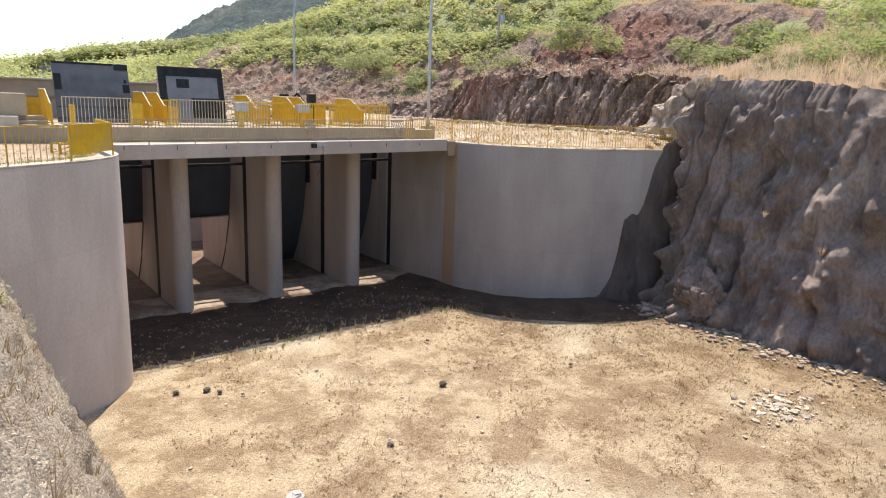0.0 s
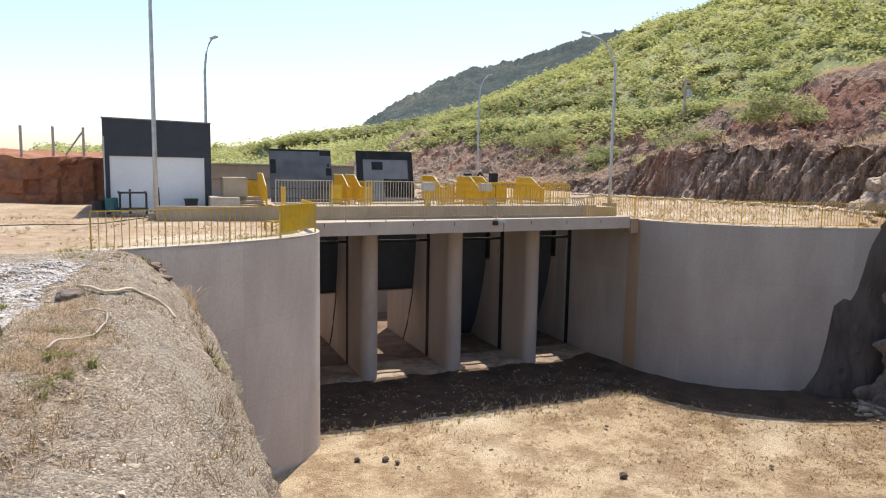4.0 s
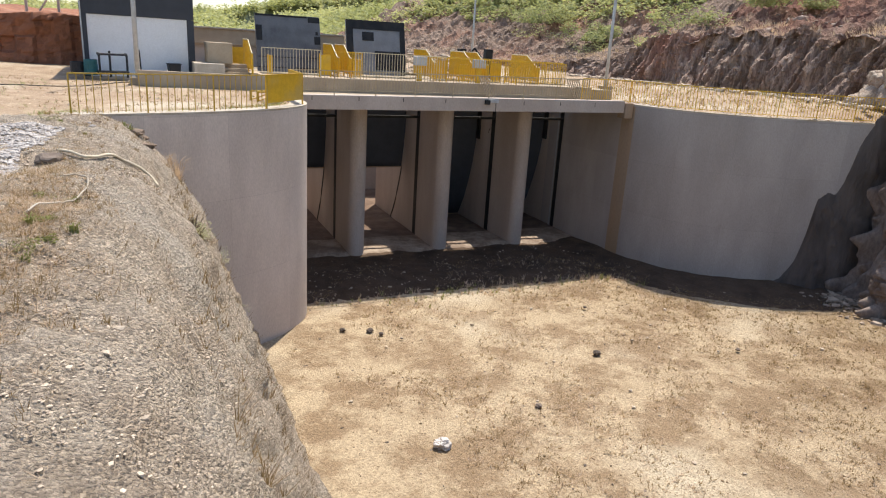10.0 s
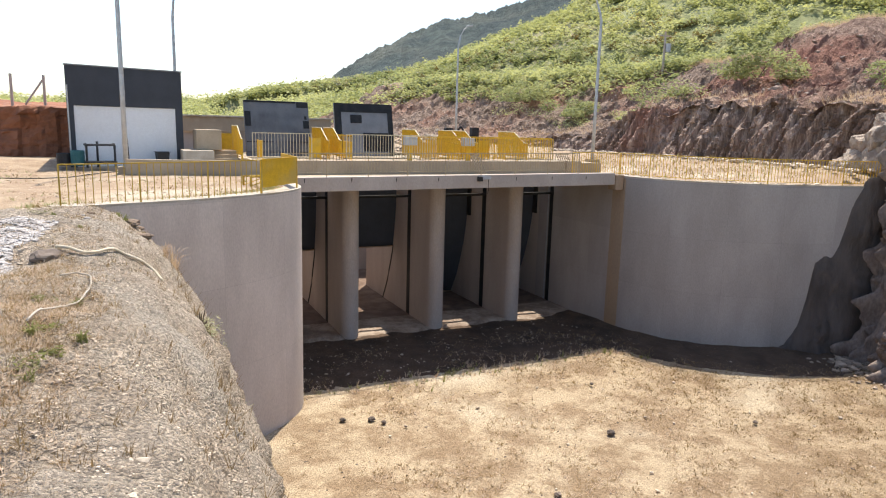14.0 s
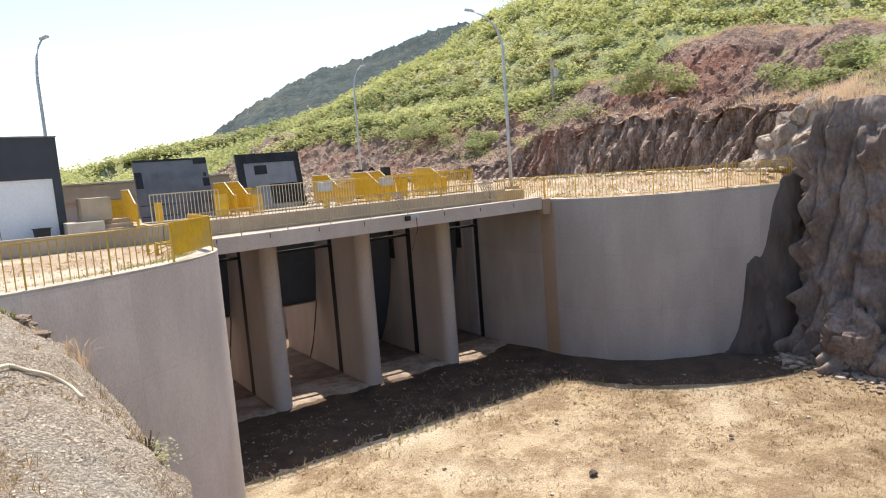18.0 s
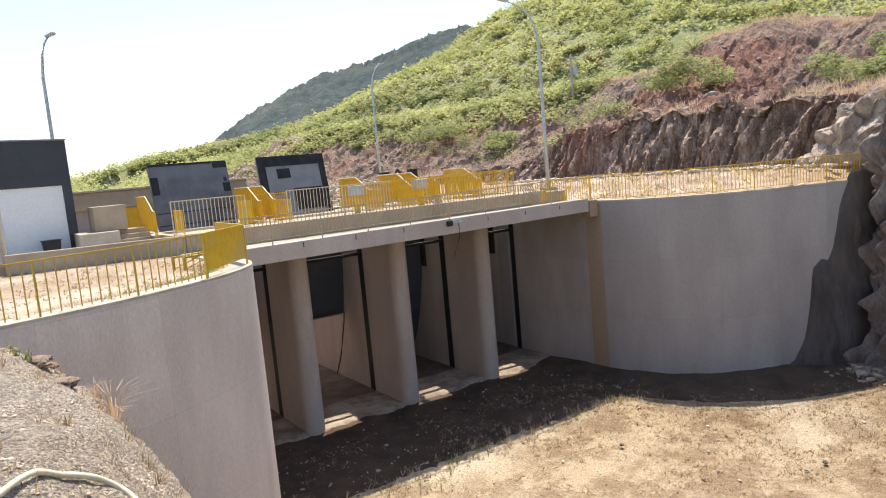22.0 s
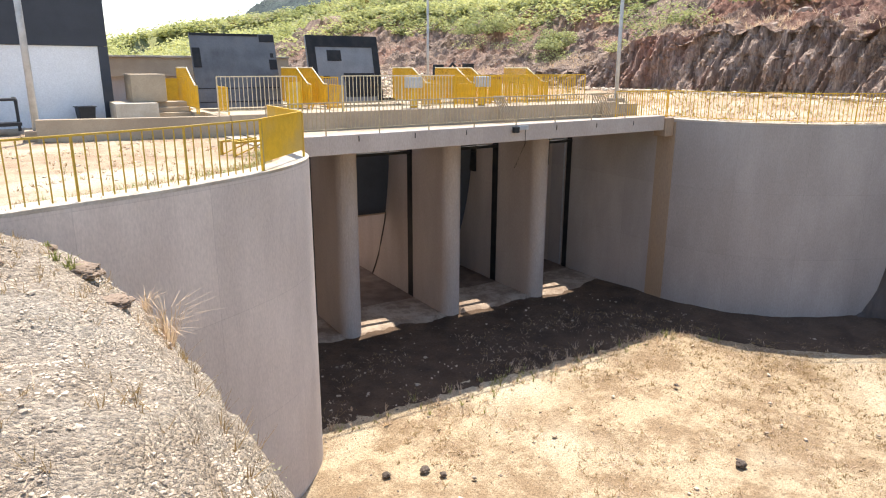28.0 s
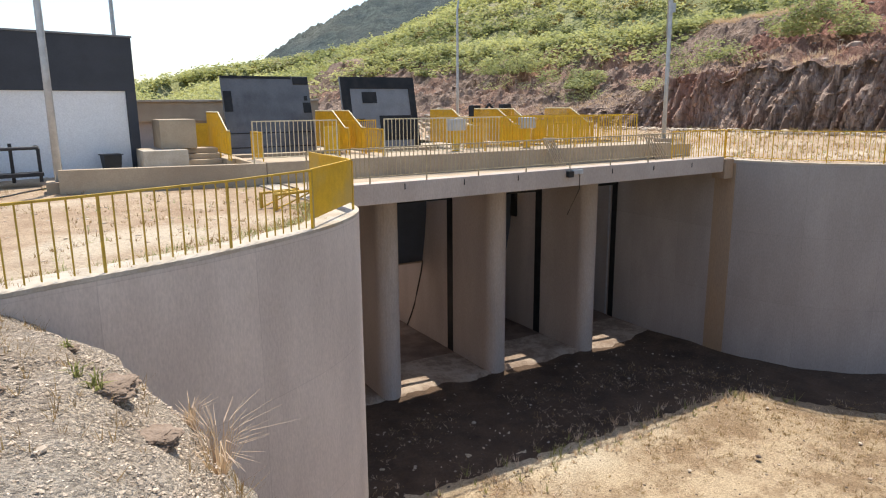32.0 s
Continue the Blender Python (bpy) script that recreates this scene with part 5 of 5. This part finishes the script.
quads_object("basin_grass", grass, [M["dead_grass"], M["dry_grass"]], "short dead grass scattered over the basin floor", "grass")


def stone_mesh(name, seed, mat):
    bm = bmesh.new()
    bmesh.ops.create_icosphere(bm, subdivisions=1, radius=1.0)
    for v in bm.verts:
        d = v.co.normalized()
        v.co = d * (0.8 + 0.45 * noise.noise(d * 1.3 + Vector((seed, 0, 0)))) * (0.9 + 0.2 * noise.cell(d * 2.1 + Vector((0, seed, 0))))
        v.co.z *= 0.65
    me = bpy.data.meshes.new(name)
    bm.to_mesh(me)
    bm.free()
    me.materials.append(mat)
    return me


M["stone"] = surface("grey stone", (0.62, 0.51, 0.39), (0.45, 0.36, 0.27), 3, 0.9, 0.5, 12, spread=0.35)
M["stone_dark"] = surface("dark stone", (0.13, 0.10, 0.08), (0.18, 0.14, 0.11), 3, 0.9, 0.5, 12, spread=0.35)
M["stone_white"] = surface("white gravel", (0.57, 0.52, 0.48), (0.43, 0.39, 0.355), 3, 0.9, 0.4, 12, spread=0.25)
M["scree"] = surface("pinkish rubble", (0.41, 0.32, 0.255), (0.27, 0.195, 0.15), 2, 0.9, 0.5, 8, spread=0.4)
M["berm"] = surface("earthy rubble", (0.44, 0.35, 0.265), (0.30, 0.225, 0.165), 3, 0.95, 0.5, 12, spread=0.35)
STONES = [stone_mesh("stone", k * 3.1, M["stone"]) for k in range(4)]


def scatter(name, places, mat, label, category="stones"):
    """Many small stones joined in one mesh; places: (x, y, z, size)."""
    base = []
    for me in STONES:
        v = np.empty(len(me.vertices) * 3, np.float32)
        me.vertices.foreach_get("co", v)
        f = np.array([list(p.vertices) for p in me.polygons])
        base.append((v.reshape(-1, 3), f))
    vs, fs, k = [], [], 0
    for x, y, z, s in places:
        v, f = base[rng.integers(0, 4)]
        t = rng.uniform(0, 2 * math.pi)
        r = np.array([[math.cos(t), -math.sin(t), 0], [math.sin(t), math.cos(t), 0], [0, 0, 1]])
        vs.append((v * rng.uniform(0.7, 1.3, 3) * s) @ r.T + np.array([x, y, z]))
        fs.append(f + k)
        k += len(v)
    ob = new(name, mesh_of(name, np.concatenate(vs), np.concatenate(fs), [mat]))
    return tagged(ob, label, category, "", "stuff")


# white gravel heap and litter stones on the embankment
pl = []
for _ in range(9000):
    y, x = rng.uniform(-29, -10.6), -11.6 + rng.normal(0, 1.3)
    if x > -8.6:
        continue
    pl.append((x, y, emb_z(x, y) - 0.005, abs(rng.normal(0, 0.012)) + 0.008))
for _ in range(13000):
    y, x = rng.uniform(-26.5, -11), rng.uniform(-10.7, -8.7)
    pl.append((x, y, emb_z(x, y) + 0.002, rng.uniform(0.005, 0.017)))
scatter("embankment_stones", pl, M["stone"], "small grey stones littering the embankment")
pl = []
for _ in range(8000):
    y = rng.uniform(-27.5, -16.5)
    x = -10.72 + 0.25 * fbm(y * 0.6, 3) + 0.05 * (y + 18) - 0.7 * abs(rng.normal(0, 1))
    pl.append((x, y, emb_z(x, y) + 0.01, rng.uniform(0.016, 0.045)))
scatter("white_gravel", pl, M["stone_white"], "strip of broken white gravel on the embankment", "gravel")
pl = []
for _ in range(1500):
    x, y = rng.uniform(-5.5, 19), rng.uniform(-33, -1)
    pl.append((x, y, basin_z(x, y), abs(rng.normal(0, 0.022)) + 0.012))
scatter("basin_stones", pl, M["stone_dark"], "dark clods and stones on the basin floor")
pl = []
for _ in range(1400):
    i = rng.integers(60, len(CLIFF_LINE) - 1)
    p = CLIFF_LINE[int(i)]
    pl.append((p.x - 0.3 - abs(rng.normal(0, 0.9)), p.y + rng.normal(0, 0.4), 0.02, abs(rng.normal(0, 0.09)) + 0.03))
scatter("cliff_rubble", pl, M["berm"], "grey rubble along the foot of the shotcrete cliff", "rubble")
pl = []
for _ in range(9000):
    y, u = rng.uniform(-9, 62), rng.uniform(0, 22) * rng.random() ** 0.4
    if y < 10 and rng.random() < 0.45:
        continue
    p = cut_point(y, u)
    pl.append((p.x, p.y, p.z - 0.02, abs(rng.normal(0, 0.09)) + 0.04))
scatter("scree", pl, M["scree"], "pinkish broken rubble lying on the cut slope", "rubble")
pl = []
for _ in range(900):
    y = rng.uniform(-9.5, 14)
    x = interp(y, ROCK_X) - 0.2 - abs(rng.normal(0, 0.8))
    pl.append((x, y, 8.25, abs(rng.normal(0, 0.09)) + 0.04))
for _ in range(700):
    y = rng.uniform(-9.7, -2)
    x = interp(y, RW) + 0.5 + abs(rng.normal(0, 0.6))
    pl.append((x, y, 7.62, abs(rng.normal(0, 0.04)) + 0.02))
scatter("bench_rubble", pl, M["stone"], "pale rubble along the rock face and wall top", "rubble")


# pale outcrop where the rock face ends at the wall
def boulder(x, y, z, r, mat, seed, label, squash=0.8, name="boulder", rough=1.0):
    bm = bmesh.new()
    bmesh.ops.create_icosphere(bm, subdivisions=5 if rough > 0.5 else 3, radius=1.0)
    for v in bm.verts:
        d = v.co.normalized()
        q = d * 1.5 + Vector((seed, seed * 0.7, 0))
        k = 1 + 0.35 * noise.noise(q) + rough * (0.16 * noise.cell(q * 1.6) + 0.10 * noise.cell(q * 3.7)) + 0.05 * noise.noise(q * 6)
        v.co = Vector((d.x * k * r, d.y * k * r, d.z * k * r * squash))
    me = bpy.data.meshes.new(name)
    bm.to_mesh(me)
    bm.free()
    me.materials.append(mat)
    ob = new(name, me)
    ob.matrix_basis = pose(x, y, z)
    return tagged(ob, label, "rock", "outcrop boulders")


def block(x, y, z, size, turn, seed, label):
    """An angular block: a ball cut by random planes, with small chips along its faces."""
    r = random.Random(seed)
    planes = [(Vector((r.gauss(0, 1), r.gauss(0, 1), r.gauss(0, 1))).normalized(), r.uniform(0.62, 0.95)) for _ in range(13)]
    bm = bmesh.new()
    bmesh.ops.create_icosphere(bm, subdivisions=4, radius=1.0)
    for v in bm.verts:
        d = v.co.normalized()
        k = min([1.15] + [h / d.dot(n) for n, h in planes if d.dot(n) > 0.05])
        k *= 1 + 0.05 * noise.cell(d * 4.1 + Vector((seed, 0, 0))) + 0.03 * noise.noise(d * 7 + Vector((0, seed, 0)))
        v.co = Vector((d.x * k * size[0], d.y * k * size[1], d.z * k * size[2]))
    me = bpy.data.meshes.new("boulder")
    bm.to_mesh(me)
    bm.free()
    me.materials.append(M["pale_rock"])
    ob = new("boulder", me)
    ob.matrix_basis = pose(x, y, z, *turn)
    return tagged(ob, label, "rock", "outcrop boulders")


pick = random.Random(5)
for y, z, r in ((-7.1, 8.3, 0.55), (-7.9, 8.5, 0.75), (-8.9, 8.5, 0.8), (-9.7, 8.4, 0.8), (-7.9, 9.4, 0.6), (-8.7, 9.5, 0.75), (-9.6, 9.5, 0.85), (-10.3, 9.2, 0.8), (-8.6, 10.4, 0.6), (-9.3, 10.5, 0.7), (-10.1, 10.4, 0.8), (-9.9, 11.0, 0.5), (-10.8, 10.6, 0.7), (-9.2, 9.0, 0.6), (-8.3, 9.0, 0.5), (-10.7, 9.6, 0.8)):
    block(22.2 + 0.3 * (z - 8) + pick.uniform(-0.15, 0.15), y, z, (r * 1.1, r * pick.uniform(0.75, 1.0), r * pick.uniform(0.95, 1.3)), (pick.uniform(20, 45), pick.uniform(-15, 15), pick.uniform(0, 360)), pick.randrange(999), "pale cracked rock block of the outcrop beside the wall's end")

# hose, slab and plants on the embankment
hose_pts = [(-10.4, -19.55), (-10.15, -19.75), (-10.0, -19.7), (-9.75, -19.35), (-9.5, -19.15), (-9.3, -19.1), (-9.18, -19.3)]
hose = thing("hose", (0, 0, 0), "pale hose lying across the embankment crest", "hose")
part("tube", tube([(p.x, p.y, emb_z(p.x, p.y) + 0.045) for p in spline([(a, b, 0) for a, b in hose_pts], 6)], 0.02), M["hose"], hose, smooth=True)
rag_pts = [(-10.36, -22.9), (-10.28, -22.6), (-10.14, -22.2), (-10.0, -21.7), (-9.96, -21.2), (-10.1, -20.9), (-10.25, -21.1)]
rag = thing("cord", (0, 0, 0), "thin pale cord tangled in the dead grass", "cord")
part("tube", tube([(p.x, p.y, emb_z(p.x, p.y) + 0.05) for p in spline([(a, b, 0) for a, b in rag_pts], 6)], 0.010), M["coping"], rag, smooth=True)
boulder(-10.5, -19.75, 8.05, 0.17, M["stone_dark"], 4.4, "dark brown stone lying on the embankment beside the hose", 0.5, "stone", 0.25)
for x, y, r, seed in ((-10.2, -16.0, 0.05, 5), (-10.3, -15.2, 0.04, 9)):
    boulder(x, y, emb_z(x, y) + r * 0.3, r, M["stone_white"], seed, "pale broken stone on the embankment", 0.5, "stone", 0.25)
M["mud_crust"] = surface("dark crust", (0.30, 0.225, 0.165), (0.22, 0.16, 0.115), 4, 0.95, 0.6, 20)
for x, y, r, seed in ((-9.55, -14.3, 0.2, 21), (-9.4, -13.7, 0.14, 24), (-9.3, -14.9, 0.16, 27), (-9.75, -13.2, 0.1, 31), (-10.2, -14.6, 0.08, 35)):
    boulder(x, y, emb_z(x, y), r, M["mud_crust"], seed, "dark broken crust at the embankment edge", 0.35, "crust", 0.6)


def tuft(x, y, z, h, n, label, mat, width=0.008, droop=0.6):
    """A single clump of blades, each blade curved in two pieces."""
    t = thing("grass_tuft", (x, y, z), label, "grass", "grass tufts")
    quads = []
    for _ in range(n):
        a, l = rng.uniform(0, 2 * math.pi), h * rng.uniform(0.5, 1.1)
        o = np.array([math.cos(a), math.sin(a), 0])
        sd = np.array([-math.sin(a), math.cos(a), 0]) * width
        d = rng.uniform(0.15, droop)
        p0, p1, p2 = o * 0.04, o * l * d * 0.5 + np.array([0, 0, l * 0.62]), o * l * d * 1.3 + np.array([0, 0, l * (0.95 - 0.35 * d)])
        quads += [p0 - sd, p0 + sd, p1 + sd * 0.8, p1 - sd * 0.8, p1 - sd * 0.8, p1 + sd * 0.8, p2 + sd * 0.15, p2 - sd * 0.15]
    me = mesh_of("clump", quads, np.arange(len(quads)).reshape(-1, 4), [mat])
    ob = new("clump", me)
    ob.parent = t
    return t


M["weed"] = foliage("dull green weed", (0.19, 0.20, 0.08), (0.30, 0.29, 0.12), (1.1, 1.1, 0.8))
tuft(-8.72, -13.9, emb_z(-8.72, -13.9) - 0.08, 0.75, 70, "dry straw grass clump on the embankment edge", M["dry_grass"], 0.005, 0.95)
tuft(-8.85, -13.4, emb_z(-8.85, -13.4) - 0.08, 0.4, 26, "dry straw grass clump on the embankment edge", M["dry_grass"])
for x, y, h in ((-10.7, -16.0, 0.22), (-10.28, -16.75, 0.16), (-9.6, -14.4, 0.34), (-9.72, -14.25, 0.26), (-10.3, -23.2, 0.25), (-9.95, -23.3, 0.22), (-10.24, -24.0, 0.22), (-11.2, -20.2, 0.25), (-10.9, -22.1, 0.25), (-10.05, -21.9, 0.2), (-10.5, -24.8, 0.2), (-9.75, -13.2, 0.2)):
    tuft(x, y, emb_z(x, y) - 0.02, h * 0.6, 26, "small green weed on the embankment", M["weed"], 0.008, 0.95)
for x, y, z, sz in ((-8.76, -19.85, 6.9, 0.36), (-8.68, -19.4, 6.75, 0.26), (-8.15, -14.3, 4.6, 0.6), (-8.3, -15.0, 5.0, 0.5), (-8.0, -13.4, 4.3, 0.5), (-7.9, -16.2, 4.0, 0.45)):
    bush(x, y, z, sz, 3, 520, 0.022, "pale dry shrub growing from the embankment side", 0.9)
grass = []
for _ in range(1500):
    y = rng.uniform(-29, -10.5)
    x = -10.3 + rng.normal(0, 0.55) + (0.9 if rng.random() < 0.3 else 0)
    if fbm(x * 0.9, y * 0.9, 13) + rng.normal(0, 0.2) < 0.12:
        continue
    grass.append((tuft_quads(rng, (x, y, emb_z(x, y) - 0.01), rng.uniform(0.04, 0.12), 6, 0.1, 0.004, 0.8), 0))
for _ in range(900):
    y, x = rng.uniform(-26, -9.5), rng.uniform(-8.9, -6.4)
    grass.append((tuft_quads(rng, (x, y, emb_z(x, y) - 0.03), rng.uniform(0.06, 0.22), 7, 0.15, 0.006, 0.8), 0))
quads_object("embankment_grass", grass, [M["dead_grass"]], "sparse dead grass over the embankment", "grass")
grass = []
for _ in range(1300):
    x, y = rng.uniform(-16, -5), rng.uniform(-9.5, 2)
    if x > wall_x(y) - 0.5 or fbm(x * 0.5, y * 0.5, 17) < 0.0:
        continue
    grass.append((tuft_quads(rng, (x, y, plateau_z(x, y) - 0.01), rng.uniform(0.04, 0.12), 6, 0.1, 0.006, 0.8), int(rng.random() < 0.2)))
for _ in range(500):
    i = rng.integers(20, len(LEFT_WALL))
    p = LEFT_WALL[int(i)]
    x, y = p.x - 0.75 - abs(rng.normal(0, 0.25)), p.y + rng.normal(0, 0.2) + 0.3
    grass.append((tuft_quads(rng, (x, y, plateau_z(x, y) - 0.01), rng.uniform(0.05, 0.16), 6, 0.1, 0.006, 0.8), int(rng.random() < 0.5)))
for _ in range(1600):
    x, y = rng.uniform(13, 23), rng.uniform(-9.5, 8)
    if x < interp(y, RW) + 0.5 if y < 4 else False:
        continue
    grass.append((tuft_quads(rng, (x, y, 7.6 + 0.75 * (x - 13) / 10), rng.uniform(0.06, 0.2), 6, 0.15, 0.008, 0.8), int(rng.random() < 0.15)))
quads_object("yard_grass", grass, [M["dead_grass"], M["leaf_b"]], "sparse dry grass and weeds on the yard and bench", "grass")
pl = []
for _ in range(1500):
    x, y = rng.uniform(-17, -5), rng.uniform(-9.5, 6)
    if x > wall_x(y) - 0.6:
        continue
    pl.append((x, y, plateau_z(x, y), abs(rng.normal(0, 0.02)) + 0.01))
scatter("yard_stones", pl, M["stone"], "small stones scattered over the yard")

# utility poles on the hillside
for x, y, h in ((40.7, 26.0, 6.0), (50.0, -26.6, 8.0)):
    z = upland(x, y)
    up = thing("utility_pole", (x, y, z), "grey utility pole standing among the scrub", "utility pole", "utility poles")
    part("shaft", tube([(0, 0, -0.3), (0, 0, h)], 0.14, taper=0.1), M["concrete"], up)
    part("crossarm", box(-0.7, 0.7, -0.06, 0.06, h - 0.5, h - 0.38), M["concrete"], up)
    if h < 7:
        part("transformer", tube([(0.3, -0.2, h - 2.0), (0.3, -0.2, h - 1.2)], 0.28), M["galvanised"], up)

# pale rubble heap on the basin floor, and stones behind the raised gates
pl = []
for _ in range(260):
    a, q = rng.uniform(0, 2 * math.pi), abs(rng.normal(0, 0.7))
    pl.append((12.8 + 1.4 * q * math.cos(a), -20.4 + q * math.sin(a), 0.02, abs(rng.normal(0, 0.06)) + 0.03))
for _ in range(60):
    pl.append((rng.uniform(-4.5, 16), rng.uniform(-27, -7), 0.0, rng.uniform(0.05, 0.1)))
scatter("basin_rubble", pl, M["stone"], "pale rubble heap on the basin floor", "rubble")
pl = []
for _ in range(900):
    x, y = rng.uniform(-4, 14), 19 + rng.normal(0, 2.0)
    pl.append((x, y, 7.9 + max(0.0, 1.6 - 0.5 * abs(y - 19)) * rng.random(), abs(rng.normal(0, 0.12)) + 0.08))
scatter("spoil_stones", pl, M["stone"], "heap of pale stones behind the gate platform", "rubble")
boulder(-2.84, -16.3, 0.08, 0.2, M["stone_white"], 41, "white stone block on the basin floor", 0.7, "stone", 0.6)
boulder(4.4, -12.8, 0.05, 0.13, M["stone_dark"], 43, "dark stone on the basin floor", 0.7, "stone", 0.4)
for x, y, r in ((-3.4, -8.6, 0.1), (-2.5, -8.9, 0.12), (-2.2, -9.3, 0.09), (9.6, -14.0, 0.08), (0.6, -15.3, 0.1), (6.5, -9.0, 0.07)):
    boulder(x, y, 0.04, r, M["stone_dark"], x * 3.1, "dark clod on the basin floor", 0.6, "clod", 0.4)

# leafy weeds and straw on the embankment
for x, y, sz in ((-11.36, -19.8, 0.2), (-10.91, -22.62, 0.2), (-10.26, -23.07, 0.14), (-11.0, -14.85, 0.18), (-10.3, -23.8, 0.16), (-10.12, -23.6, 0.1), (-10.36, -21.9, 0.14), (-11.5, -21.4, 0.2)):
    w = thing("weed", (x, y, emb_z(x, y)), "leafy green weed growing in the gravel", "weed", "weeds")
    v = leaf_cloud(rng, (0, 0, 0), sz, 170, 0.016, 0.6, 8)
    leaves = new("leaves", mesh_of("leaves", v, np.arange(len(v)).reshape(-1, 4), [M["weed"]]))
    leaves.parent = w
straw = []
for _ in range(2600):
    y, x = rng.normal(-22.6, 1.7), -10.35 + rng.normal(0, 0.28)
    straw.append((tuft_quads(rng, (x, y, emb_z(x, y) + 0.004), rng.uniform(0.02, 0.07), 5, 0.12, 0.003, 1.6), int(rng.random() < 0.4)))
quads_object("embankment_straw", straw, [M["dry_grass"], M["dead_grass"]], "matted straw and dead weeds on the embankment crest", "straw")
# dry plants rooted in the shotcrete
for x, y, z, h in ((19.55, -18.2, 4.0, 0.55), (19.9, -24.2, 4.9, 0.6), (19.6, -21.2, 6.5, 0.4), (19.6, -15.6, 5.2, 0.35)):
    tuft(x, y, z, h, 40, "dry straw plant rooted in the shotcrete cliff", M["dry_grass"], 0.012, 1.0)
# light litter on the dark soil
pl = []
for _ in range(240):
    x, y = rng.uniform(-3.8, 13), rng.uniform(-6.2, -0.6)
    pl.append((x, y, basin_z(x, y) + 0.04, abs(rng.normal(0, 0.022)) + 0.012))
scatter("mud_litter", pl, M["stone"], "small pale litter and stones lying on the dark soil", "litter")

# brown clods over the basin, and the sprayed lump at the cliff's foot
M["clod"] = surface("brown clods", (0.27, 0.185, 0.11), (0.18, 0.12, 0.07), 3, 0.95, 0.5, 12, spread=0.45)
pl = []
for _ in range(9000):
    x, y = rng.uniform(-5.8, 19), rng.uniform(-33, -6.2)
    if fbm(x * 0.45, y * 0.45, 21) + rng.normal(0, 0.25) < 0.0:
        continue
    pl.append((x, y, basin_z(x, y), abs(rng.normal(0, 0.016)) + 0.010))
scatter("basin_clods", pl, M["clod"], "brown crumbs of soil over the basin floor", "soil")
boulder(19.2, -13.4, 1.0, 1.2, M["shotcrete"], 17, "rounded shotcrete lump at the foot of the cliff", 1.15, "shotcrete_lump", 0.6)

# sprouts along the dark soil's edge
sprout = []
for _ in range(170):
    x = rng.uniform(-3.8, 11)
    y = interp(x, [(-4, -5.95), (10.0, -6.0), (11.3, -8.3)]) + rng.normal(0, 0.35)
    sprout.append((tuft_quads(rng, (x, y, basin_z(x, y)), rng.uniform(0.1, 0.35), 7, 0.12, 0.012, 0.5), int(rng.random() < 0.4)))
quads_object("mud_sprouts", sprout, [M["dry_grass"], M["weed"]], "thin dry sprouts along the edge of the dark soil", "grass")
